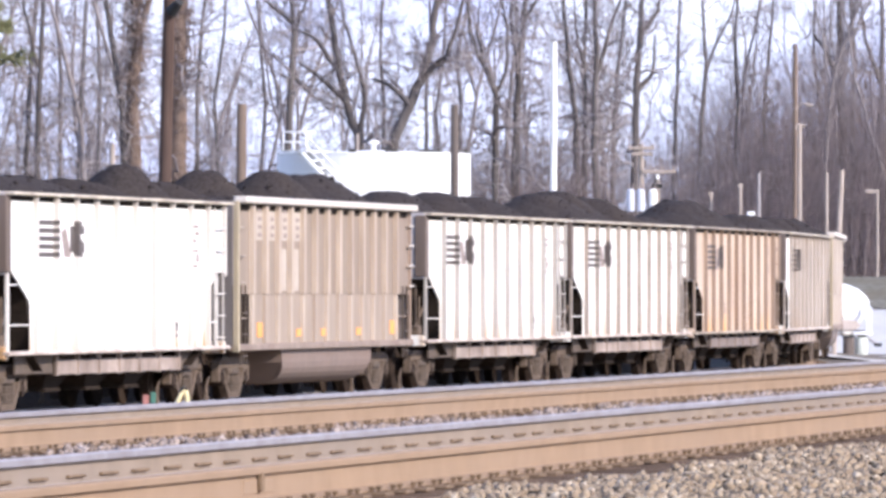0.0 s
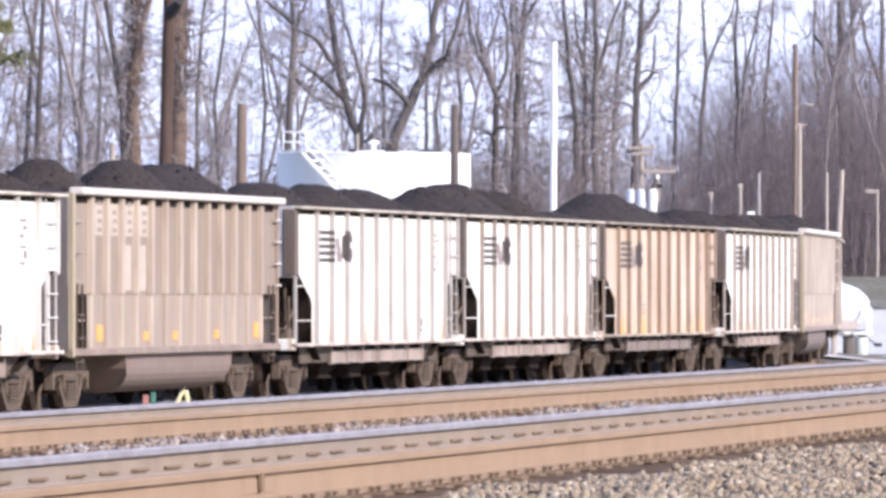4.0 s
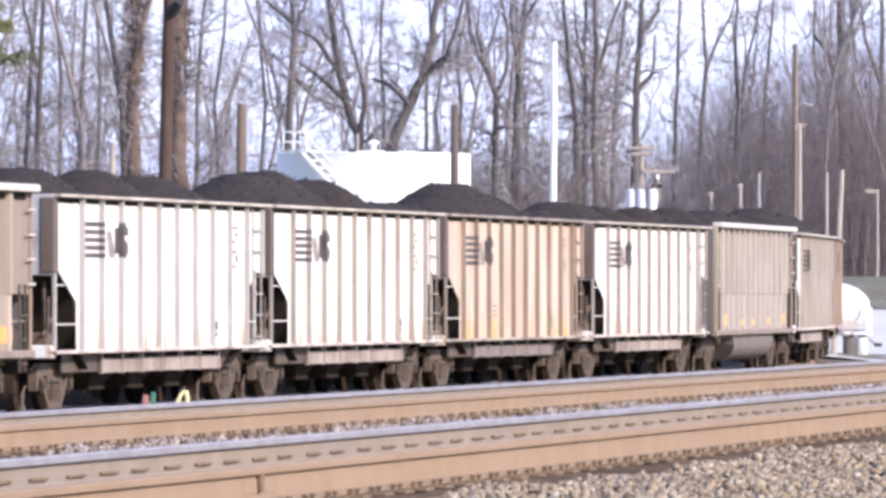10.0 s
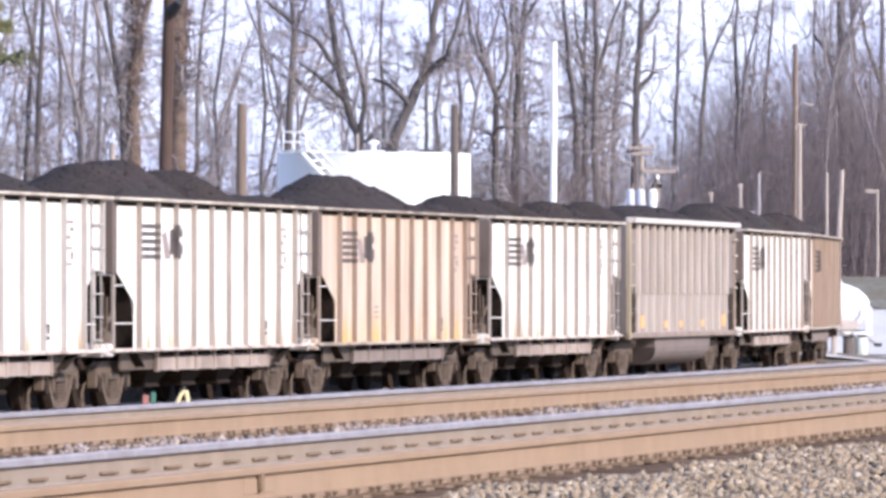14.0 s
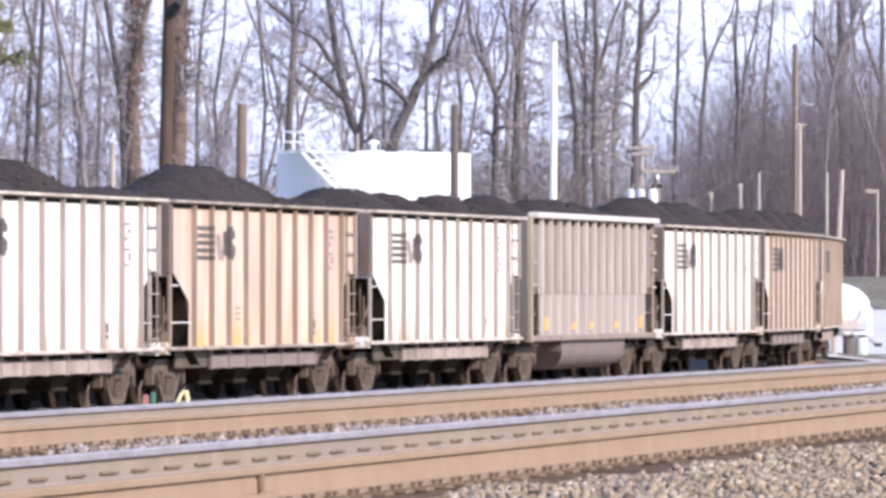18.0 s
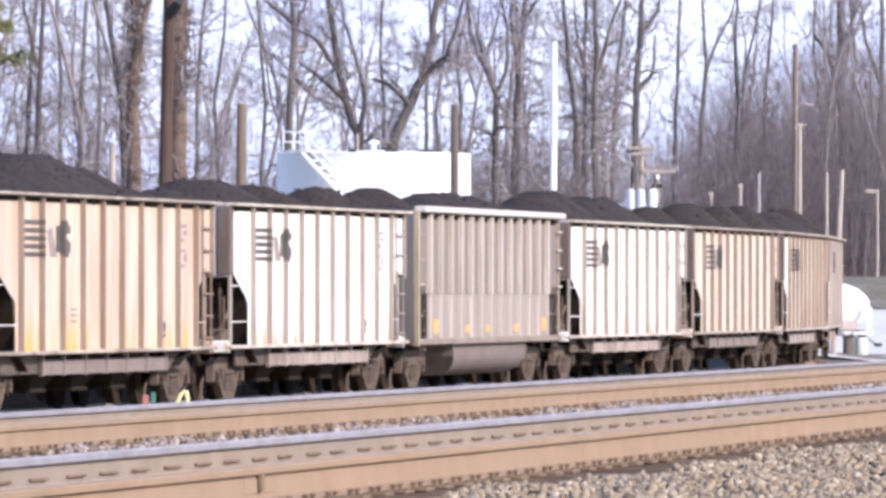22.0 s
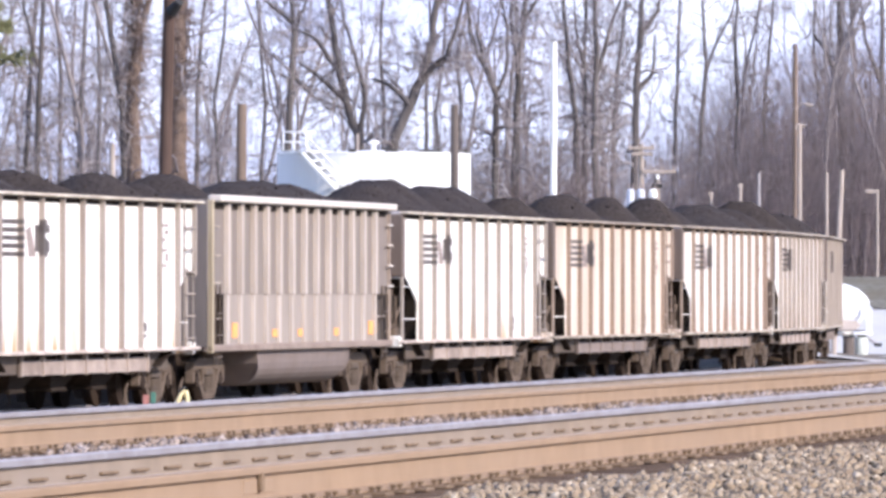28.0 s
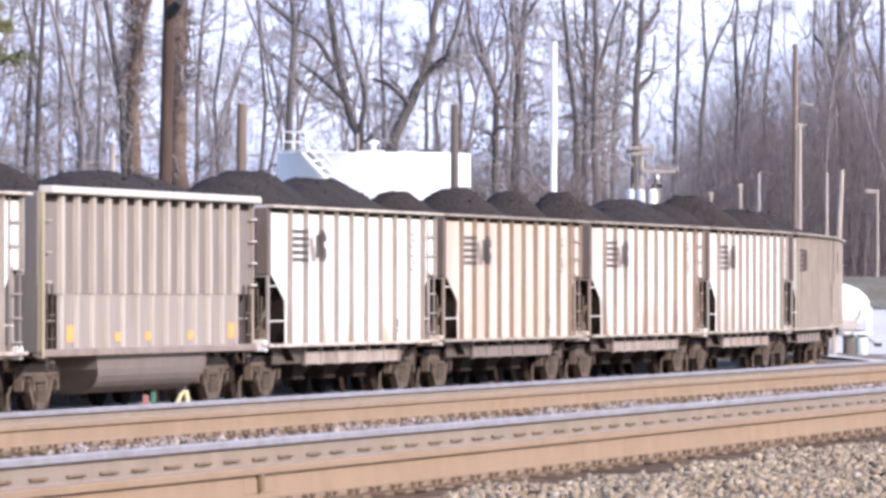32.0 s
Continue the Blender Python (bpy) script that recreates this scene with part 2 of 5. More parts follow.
def far_sky():
    """Pale winter sky with thin cloud, for the backdrop far beyond the wood."""
    m = bpy.data.materials.new("distant_sky")
    m.use_nodes = True
    n, l = m.node_tree.nodes, m.node_tree.links
    n.remove(n["Principled BSDF"])
    e = n.new("ShaderNodeEmission")
    t, tc, r = n.new("ShaderNodeTexNoise"), n.new("ShaderNodeTexCoord"), n.new("ShaderNodeValToRGB")
    t.inputs["Scale"].default_value, t.inputs["Detail"].default_value = 0.012, 4.0
    shift = n.new("ShaderNodeMapping")
    shift.inputs["Location"].default_value = (-48.0, 0.0, 0.0)
    l.new(tc.outputs["Object"], shift.inputs[0])
    l.new(shift.outputs[0], t.inputs["Vector"])
    r.color_ramp.elements[0].position, r.color_ramp.elements[1].position = 0.32, 0.72
    r.color_ramp.elements[0].color, r.color_ramp.elements[1].color = (0.5, 0.57, 0.9, 1), (0.77, 0.84, 1.02, 1)
    l.new(t.outputs["Fac"], r.inputs[0])
    l.new(r.outputs[0], e.inputs[0])
    l.new(e.outputs[0], n["Material Output"].inputs[0])
    return m


M["farsky"] = far_sky()
M["stones"] = island_material("mixed_ballast_stones", [(0.012, 0.009, 0.007), (0.252, 0.184, 0.12), (0.33, 0.252, 0.172), (0.278, 0.21, 0.14), (0.385, 0.3, 0.208), (0.222, 0.156, 0.1), (0.342, 0.264, 0.184), (0.53, 0.445, 0.34)])
M["stones_pale"] = island_material("pale_ballast_stones", [(0.17, 0.125, 0.1), (0.34, 0.27, 0.23), (0.25, 0.195, 0.16), (0.5, 0.42, 0.385), (0.28, 0.22, 0.185), (0.09, 0.066, 0.052)])
# pale lilac-greys: distance haze is mixed into the bark colour
M["twig"] = island_material("hazy_twig_bark", [(0.082, 0.066, 0.07), (0.28, 0.243, 0.245), (0.14, 0.12, 0.128), (0.41, 0.365, 0.355), (0.102, 0.085, 0.09)], bump=0.0)
M["brush"] = island_material("brown_brush_stems", [(0.09, 0.068, 0.065), (0.24, 0.185, 0.17), (0.13, 0.1, 0.095), (0.31, 0.245, 0.225), (0.17, 0.13, 0.12)], bump=0.0)

# ---- mesh helpers ----
def mesh_object(name, verts, faces, mat, parent=None, label="", smooth=False):
    me = bpy.data.meshes.new(name)
    me.from_pydata(verts, [], faces)
    me.update()
    if smooth:
        me.polygons.foreach_set("use_smooth", [True] * len(me.polygons))
    me.materials.append(mat)
    return hang(name, me, parent, label)


def hang(name, me, parent=None, label="", at=None):
    ob = new(name, me)
    if parent:
        ob.parent = parent
    if at is not None:
        ob.matrix_basis = at
    if label:
        ob["label"] = label
    return ob


def part(name, bm, mat, parent, label="", at=None, smooth=False):
    me = bpy.data.meshes.new(name)
    bm.normal_update()
    bm.to_mesh(me)
    bm.free()
    if smooth:
        me.polygons.foreach_set("use_smooth", [True] * len(me.polygons))
    me.materials.append(mat)
    return hang(name, me, parent, label, at)


def add_box(bm, lo, hi, bevel=0.0, m=None):
    """A box from corner lo to corner hi, with bevelled edges."""
    c = [(a + b) / 2 for a, b in zip(lo, hi)]
    d = [max(1e-4, b - a) for a, b in zip(lo, hi)]
    t = Matrix.Translation(c) @ Matrix.Diagonal((*d, 1))
    r = bmesh.ops.create_cube(bm, size=1, matrix=(m @ t) if m else t)
    if bevel:
        es = {e for v in r["verts"] for e in v.link_edges}
        bmesh.ops.bevel(bm, geom=list(es), offset=bevel, segments=1, affect="EDGES")


def add_tube(bm, p, q, r0, r1=None, sides=8, caps=True):
    p, q = Vector(p), Vector(q)
    r1 = r0 if r1 is None else r1
    d = q - p
    m = Matrix.Translation((p + q) / 2) @ d.to_track_quat("Z", "Y").to_matrix().to_4x4()
    bmesh.ops.create_cone(bm, cap_ends=caps, segments=sides, radius1=r0, radius2=r1, depth=d.length, matrix=m)


def add_prism(bm, outline, x0, x1, axis=0):
    """An outline of (u, v) drawn out along one axis."""
    def at(w, u, v):
        return (w, u, v) if axis == 0 else ((u, w, v) if axis == 1 else (u, v, w))
    a = [bm.verts.new(at(x0, *o)) for o in outline]
    b = [bm.verts.new(at(x1, *o)) for o in outline]
    n = len(outline)
    for i in range(n):
        bm.faces.new((a[i], a[(i + 1) % n], b[(i + 1) % n], b[i]))
    bm.faces.new(a[::-1])
    bm.faces.new(b)
    bmesh.ops.recalc_face_normals(bm, faces=bm.faces[:])


def box(name, lo, hi, mat, parent, bevel=0.0, label=""):
    bm = bmesh.new()
    add_box(bm, lo, hi, bevel)
    return part(name, bm, mat, parent, label)


# ---- the plan: train track and the two main tracks ----
HEAD = radians(11.76)                          # heading of the straight, clockwise from +y
FWD, RIGHT = Vector((math.sin(HEAD), math.cos(HEAD), 0)), Vector((math.cos(HEAD), -math.sin(HEAD), 0))
ORIGIN = Vector((0, 155.0, 0)) - RIGHT * 1.55  # centre line of the train track, s = 0
BEND, RADIUS = 30.0, 304.0                    # where the curve to the left begins


def track_at(s):
    """Centre line of the train track: place and heading."""
    if s <= BEND:
        return ORIGIN + FWD * s, HEAD
    h = HEAD - (s - BEND) / RADIUS
    p = ORIGIN + FWD * BEND
    return Vector((p.x + RADIUS * (math.cos(h) - math.cos(HEAD)), p.y + RADIUS * (math.sin(HEAD) - math.sin(h)), 0)), h


def beside(l, p, z=0.0):
    """A place l metres along the straight and p metres to its right."""
    q = Vector((0, 155.0, 0)) + FWD * l + RIGHT * p
    return Vector((q.x, q.y, z))


ALONG = Matrix.Rotation(math.pi / 2 - HEAD, 4, "Z")   # local x along the tracks
# ---- ground: one sheet to the horizon ----
def smooth(a, b, x):
    t = min(1.0, max(0.0, (x - a) / (b - a)))
    return t * t * (3 - 2 * t)


def ground_z(x, y):
    v = Vector((x, y - 155.0, 0))
    p, l = v.dot(RIGHT), v.dot(FWD)
    prof = ((-1e5, -0.22), (5.0, -0.22), (11.5, 0.1), (13.9, 0.845), (19.4, 0.845), (20.6, 0.965), (27.6, 0.965), (29.6, 0.35), (31.0, 0.4), (1e5, 0.4))
    z = prof[-1][1]
    for (a, za), (b, zb) in zip(prof, prof[1:]):
        if a <= p <= b:
            z = za + (zb - za) * (p - a) / (b - a)
            break
    # lot beside the bend: dips, ramps up, then a bank
    lot = smooth(13.9, 15.2, x) * (1 - smooth(60, 90, x))
    z += lot * (-0.3 * smooth(240, 290, y) + 1.75 * smooth(303, 350, y) + 1.5 * smooth(349, 361, y))
    far = smooth(355, 560, y)
    z += far * (3.0 + 4.0 * smooth(2, 30, x))
    return z


def build_ground():
    ps = [-3000, -1200, -700, -500] + list(range(-440, -200, 9)) + list(range(-200, -8, 4)) + [-6, -3.5, 0, 5, 11.5, 13.9, 16, 19.4, 20.6, 24, 27.6, 29.6, 31, 40, 60, 90, 150, 400, 3000]
    ls = [-3000, -800, -400] + list(range(-200, 40, 12)) + list(range(40, 250, 4)) + list(range(250, 460, 12)) + [520, 640, 900, 1500, 3000]
    verts, faces = [], []
    for p in ps:
        for l in ls:
            v = beside(l, p)
            verts.append((v.x, v.y, ground_z(v.x, v.y)))
    n = len(ls)
    for i in range(len(ps) - 1):
        for j in range(n - 1):
            faces.append((i * n + j, i * n + j + 1, (i + 1) * n + j + 1, (i + 1) * n + j))
    g = mesh_object("ground", verts, faces, M["ground"])
    tagged(g, "gravelly winter ground rising to a leaf-strewn hillside", "ground", kind="structure")
    g.data.materials.append(M["bed"])
    g.data.materials.append(M["litter"])
    for f in g.data.polygons:
        c = f.center
        p = (Vector((c.x, c.y - 155.0, 0))).dot(RIGHT)
        f.material_index = 1 if 12 < p < 29 else (2 if c.y > 350 else 0)


build_ground()

def backdrop():
    """A wide curved sheet of sky at the horizon, far behind everything."""
    verts, faces, n = [], [], 48
    for i in range(n + 1):
        a = radians(-60 + 120 * i / n)
        for z in (-20, 900):
            verts.append((2600 * math.sin(a), 2600 * math.cos(a), z))
    for i in range(n):
        faces.append((2 * i, 2 * i + 1, 2 * i + 3, 2 * i + 2))
    ob = mesh_object("backdrop", verts, faces, M["farsky"])
    tagged(ob, "pale lavender winter sky beyond the wood", "sky", kind="structure")


backdrop()

# bright lot beside the curve and the bank behind it
def sheet(name, mat, xs, ys, lift, label, category):
    verts, faces = [], []
    for y in ys:
        for x in xs:
            verts.append((x, y, ground_z(x, y) + lift(x, y)))
    n = len(xs)
    for j in range(len(ys) - 1):
        for i in range(n - 1):
            faces.append((j * n + i, j * n + i + 1, (j + 1) * n + i + 1, (j + 1) * n + i))
    ob = mesh_object(name, verts, faces, mat, smooth=True)
    return tagged(ob, label, category, kind="structure")


def beside_bend(y):
    """Left edge of the lot: three metres from the track where it passes, further on the open ground."""
    near = [track_at(36 + k * 0.5)[0] for k in range(180)]
    q = min(near, key=lambda v: abs(v.y - y))
    return max(q.x + 2.9, 11.5)


def lot_sheet():
    verts, faces, n = [], [], 25
    ys = [204 + i * 2.5 for i in range(59)]
    for y in ys:
        x0 = beside_bend(y)
        for i in range(n):
            x = x0 + (52 - x0) * (i / (n - 1)) ** 1.5
            verts.append((x, y, ground_z(x, y) + 0.035))
    for j in range(len(ys) - 1):
        for i in range(n - 1):
            faces.append((j * n + i, j * n + i + 1, (j + 1) * n + i + 1, (j + 1) * n + i))
    tagged(mesh_object("pavement", verts, faces, M["lot"], smooth=True), "pale sunlit concrete lot beside the bending track", "pavement", kind="structure")


lot_sheet()
sheet("bank", M["grass"], [13.2 + i * 1.5 for i in range(26)], [350.5 + i * 1.5 for i in range(9)], lambda x, y: 0.06, "low bank of dull dormant grass", "bank")

# ---- tracks ----
RAIL = [(-0.075, 0.0), (0.075, 0.0), (0.075, 0.012), (0.012, 0.03), (0.010, 0.135), (0.036, 0.143), (0.037, 0.172), (0.03, 0.18), (-0.03, 0.18), (-0.037, 0.172), (-0.036, 0.143), (-0.010, 0.135), (-0.012, 0.03), (-0.075, 0.012)]


def sweep(path, outline):
    """Outline of (side, up) carried along places with headings."""
    verts, faces, n = [], [], len(outline)
    for q, h, z in path:
        r = Vector((math.cos(h), -math.sin(h), 0))
        verts += [(q.x + r.x * u, q.y + r.y * u, z + v) for u, v in outline]
    for k in range(len(path) - 1):
        for i in range(n):
            a, b = k * n + i, k * n + (i + 1) % n
            faces.append((a, a + n, b + n, b))
    faces += [tuple(range(n)), tuple(range((len(path) - 1) * n, len(path) * n))[::-1]]
    return verts, faces


def lay_rail(track, path, gauge_side):
    v, f = sweep(path, RAIL)
    r = mesh_object("rail", v, f, M["rail"] if gauge_side < 0 else M["rail_grey"], track)
    g = gauge_side
    band = [(0.026 * g, 0.1805), (0.027 * g, 0.183), (0.031 * g, 0.183), (0.0395 * g, 0.173), (0.0395 * g, 0.142), (0.0365 * g, 0.142), (0.0365 * g, 0.172), (0.03 * g, 0.1805)]
    v, f = sweep(path, band)
    mesh_object("running_band", v, f, M["railtop"] if g > 0 else M["railtop_dull"], r, "polished steel running surface" if g > 0 else "dull brown running surface")


def tie_mesh():
    bm = bmesh.new()
    add_box(bm, (-0.115, -1.30, -0.17), (0.115, 1.30, 0.0), 0.012)
    me = bpy.data.meshes.new("tie")
    bm.to_mesh(me)
    bm.free()
    me.materials.append(M["tie"])
    return me


def plate_mesh():
    """Tie plate with four cut spikes; y across the rail."""
    bm = bmesh.new()
    add_box(bm, (-0.1, -0.17, 0.0), (0.1, 0.17, 0.018), 0.004)
    for sx, sy in ((-0.07, -0.095), (0.07, -0.1), (0.055, 0.095)):
        add_box(bm, (sx - 0.009, sy - 0.009, 0.018), (sx + 0.009, sy + 0.009, 0.045), 0.002)
        add_box(bm, (sx - 0.015, sy - 0.017, 0.036), (sx + 0.015, sy + 0.014, 0.05), 0.004)
    me = bpy.data.meshes.new("tie_plate")
    bm.to_mesh(me)
    bm.free()
    me.materials.append(M["iron"])
    return me


def anchor_mesh():
    bm = bmesh.new()
    add_box(bm, (-0.17, -0.03, 0.06), (0.17, -0.009, 0.076), 0.004)
    add_box(bm, (-0.05, -0.09, -0.03), (0.05, 0.09, -0.004), 0.005)
    add_box(bm, (-0.05, -0.09, -0.03), (0.05, -0.078, 0.02), 0.004)
    me = bpy.data.meshes.new("rail_anchor")
    bm.to_mesh(me)
    bm.free()
    me.materials.append(M["iron"])
    return me


TIE, PLATE, ANCHOR = tie_mesh(), plate_mesh(), anchor_mesh()


def joined(name, me, poses, mat, parent):
    v0 = np.array([v.co[:] for v in me.vertices])
    f0 = [tuple(p.vertices) for p in me.polygons]
    verts, faces = [], []
    for m in poses:
        b = len(verts)
        a = np.array(m)
        verts += (v0 @ a[:3, :3].T + a[:3, 3]).tolist()
        faces += [tuple(b + i for i in f) for f in f0]
    ob = mesh_object(name, verts, faces, mat, parent)
    ob["kind"] = "stuff"
    return ob


def main_track(center, head_z, near0, near1, label):
    """Straight double-railed main line; single ties where the camera passes nearest."""
    track = tagged(new("railway_track"), label, "railway track", "main line tracks", "structure")
    base = head_z - 0.18
    for side in (-1, 1):
        path = [(beside(l, center + side * 0.755), HEAD, base) for l in range(-400, 401, 20)]
        lay_rail(track, path, -side)
    rest = []
    rng = random.Random(5)
    for k in range(-640, 641):
        l = k * 0.5
        at = Matrix.Translation(beside(l + rng.uniform(-0.03, 0.03), center + rng.uniform(-0.05, 0.05), base - 0.02)) @ ALONG @ pose(0, 0, 0, 0, 0, rng.uniform(-1, 1))
        if near0 <= l <= near1:
            hang("tie", TIE, track, at=at)
            for side in (-1, 1):
                pl = Matrix.Translation(beside(l, center + side * 0.755, base - 0.019)) @ ALONG
                hang("tie_plate", PLATE, track, at=pl)
        elif -200 < l < 160:
            rest.append(at)
    for k in range(int((near1 - near0) / 0.68)):
        l = near0 + k * 0.68 + rng.uniform(-0.05, 0.05)
        hang("rail_anchor", ANCHOR, track, at=Matrix.Translation(beside(l, center - 0.755, base)) @ ALONG)
    if near0 < -130:
        # joint in the near rail
        bm = bmesh.new()
        add_box(bm, (-0.3, -0.016, 0.05), (0.3, 0.016, 0.12), 0.004)
        part("rail_joint", bm, M["rail"], track, "bolted rail joint", at=Matrix.Translation(beside(-117.2, center + 0.755, base)) @ ALONG)
        bm = bmesh.new()
        add_box(bm, (-0.03, -0.04, 0.06), (0.03, -0.02, 0.15), 0.003)
        part("joint_gap", bm, M["iron"], track, at=Matrix.Translation(beside(-117.2, center + 0.755, base)) @ ALONG)
    joined("distant_ties", TIE, rest, M["tie"], track)
    return track


main_track(22.745, 1.192, -140, -85, "rusty-sided main line rails on wood ties in ballast")
main_track(17.02, 1.073, -125, -50, "second main line with polished rail heads on ballast")


def train_track():
    track = tagged(new("railway_track"), "siding track under the coal train, bending away", "railway track", kind="structure")
    for side in (-1, 1):
        path = []
        for k in range(-60, 73):
            q, h = track_at(k * 3.2)
            path.append((q + Vector((math.cos(h), -math.sin(h), 0)) * side * 0.755, h, -0.18))
        lay_rail(track, path, -side)
    poses = []
    for k in range(-330, 425):
        q, h = track_at(k * 0.54)
        poses.append(Matrix.Translation((q.x, q.y, -0.19)) @ Matrix.Rotation(math.pi / 2 - h, 4, "Z"))
    joined("ties", TIE, poses, M["tie"], track)


train_track()


def stones(name, count, l0, l1, p0, p1, z, size, seed, label, mat="stones"):
    """Loose ballast: rough lumps, each a little turned."""
    rng = np.random.default_rng(seed)
    cube = np.array([(-1, -1, -1), (1, -1, -1), (1, 1, -1), (-1, 1, -1), (-1, -1, 1), (1, -1, 1), (1, 1, 1), (-1, 1, 1)], float) * 0.62
    quads = np.array([(0, 3, 2, 1), (4, 5, 6, 7), (0, 1, 5, 4), (1, 2, 6, 5), (2, 3, 7, 6), (3, 0, 4, 7)])
    v = cube[None] * (1 + rng.uniform(-0.38, 0.38, (count, 8, 3)))
    v = v * (size * rng.lognormal(0, 0.24, (count, 1, 1))) * rng.uniform(0.65, 1.25, (count, 1, 3))
    q = rng.normal(size=(count, 4))
    q /= np.linalg.norm(q, axis=1)[:, None]
    w, x, y, s = q.T
    rot = np.stack([1 - 2 * (y * y + s * s), 2 * (x * y - s * w), 2 * (x * s + y * w), 2 * (x * y + s * w), 1 - 2 * (x * x + s * s), 2 * (y * s - x * w), 2 * (x * s - y * w), 2 * (y * s + x * w), 1 - 2 * (x * x + y * y)], -1).reshape(-1, 3, 3)
    v = np.einsum("nij,nkj->nki", rot, v)
    l, p = rng.uniform(l0, l1, count), rng.uniform(p0, p1, count)
    o, fw, rt = np.array((0, 155.0)), np.array(FWD.xy), np.array(RIGHT.xy)
    xy = o + l[:, None] * fw + p[:, None] * rt
    lump = 0.02 * np.sin(l * 2.1 + p * 3.0) + 0.02 * np.sin(l * 0.7 - p * 1.3)
    v[:, :, :2] += xy[:, None]
    v[:, :, 2] += (z + lump + rng.uniform(-0.012, 0.022, count))[:, None]
    f = (quads[None] + 8 * np.arange(count)[:, None, None]).reshape(-1, 4)
    me = bpy.data.meshes.new(name)
    me.vertices.add(count * 8)
    me.vertices.foreach_set("co", v.reshape(-1))
    me.loops.add(f.size)
    me.loops.foreach_set("vertex_index", f.reshape(-1).astype(np.int32))
    me.polygons.add(len(f))
    me.polygons.foreach_set("loop_start", np.arange(0, f.size, 4, dtype=np.int32))
    me.update(calc_edges=True)
    me.materials.append(M[mat])
    return tagged(new(name, me), label, "ballast", kind="stuff")


stones("ballast_stones", 82000, -128, -92, 24.0, 26.8, 0.972, 0.0202, 3, "grey and brown crushed stone ballast on the shoulder")
stones("ballast_stones", 9000, -132, -92, 22.15, 23.45, 0.97, 0.022, 4, "ballast stones between the rails of the near track")
stones("ballast_stones", 26000, -122, -60, 18.05, 21.7, 0.862, 0.0255, 6, "pale pinkish ballast stones between the two main tracks", "stones_pale")
stones("ballast_stones", 9000, -110, -30, 16.35, 17.7, 0.855, 0.03, 7, "ballast stones between the rails of the second track")
# ---- coal cars ----
HALF = 7.65          # half a car's length over its end posts
TOP, SILL, WIDE = 3.60, 1.03, 1.55
TRUCK = 6.1          # truck centres from the middle of a car


def shared(name, bm, mat, smooth_it=False):
    me = bpy.data.meshes.new(name)
    bm.normal_update()
    bm.to_mesh(me)
    bm.free()
    if smooth_it:
        me.polygons.foreach_set("use_smooth", [True] * len(me.polygons))
    me.materials.append(mat)
    return me


RIB_W, RIB_D = 0.042, 0.09                   # half width and depth of a hopper rib
RIB0, RIB_STEP = -5.85, 1.33


def rib_mesh(mat, h, w=RIB_W, d=RIB_D):
    bm = bmesh.new()
    add_prism(bm, [(-w, 0.0), (-w * 0.9, -d), (w * 0.9, -d), (w, 0.0)], 0.0, h, axis=2)
    return shared("rib", bm, mat)


def wheelset_mesh():
    bm = bmesh.new()
    add_tube(bm, (0, -1.1, 0), (0, 1.1, 0), 0.08, sides=10)
    for s in (-1, 1):
        add_tube(bm, (0, s * 0.70, 0), (0, s * 0.83, 0), 0.455, sides=28)
        add_tube(bm, (0, s * 0.665, 0), (0, s * 0.70, 0), 0.48, 0.475, sides=28)
        add_tube(bm, (0, s * 0.83, 0), (0, s * 0.85, 0), 0.36, 0.34, sides=20)
        add_tube(bm, (0, s * 0.85, 0), (0, s * 1.2, 0), 0.13, sides=12)
        for k in range(3):
            a = k * 2.0944
            add_box(bm, (0.08 * math.cos(a) - 0.02, min(s * 1.2, s * 1.22), 0.08 * math.sin(a) - 0.02), (0.08 * math.cos(a) + 0.02, max(s * 1.2, s * 1.22), 0.08 * math.sin(a) + 0.02))
    return shared("wheelset", bm, M["wheel"])


def sideframe_mesh():
    """Cast side frame: arched top, V-shaped bottom chord, pedestal ends, open windows."""
    bm = bmesh.new()
    y0, y1 = -0.07, 0.07

    def bar(pts):
        add_prism(bm, pts, y0, y1, axis=1)
    bar([(-1.16, 0.60), (-0.75, 0.64), (0.75, 0.64), (1.16, 0.60), (1.16, 0.76), (0.8, 0.84), (-0.8, 0.84), (-1.16, 0.76)])
    bar([(-0.42, 0.10), (0.42, 0.10), (0.40, 0.21), (-0.40, 0.21)])
    for s in (-1, 1):
        bar([(s * 0.98, 0.66), (s * 0.80, 0.66), (s * 0.26, 0.12), (s * 0.42, 0.10)])
        bar([(s * 0.46, 0.40), (s * 0.36, 0.32), (s * 0.34, 0.66), (s * 0.46, 0.66)])
        bar([(s * 1.2, 0.40), (s * 1.08, 0.40), (s * 1.02, 0.62), (s * 1.2, 0.70)])
    bmesh.ops.recalc_face_normals(bm, faces=bm.faces[:])
    return shared("side_frame", bm, M["truck"])


def spring_mesh():
    bm = bmesh.new()
    for k in range(3):
        for j in (-0.05, 0.05):
            for i in range(5):
                z = 0.22 + i * 0.06
                add_tube(bm, (-0.2 + k * 0.2, j, z), (-0.2 + k * 0.2, j, z + 0.035), 0.07, sides=8)
    add_box(bm, (-0.30, -0.1, 0.52), (0.30, 0.1, 0.65), 0.03)
    return shared("spring", bm, M["spring"])


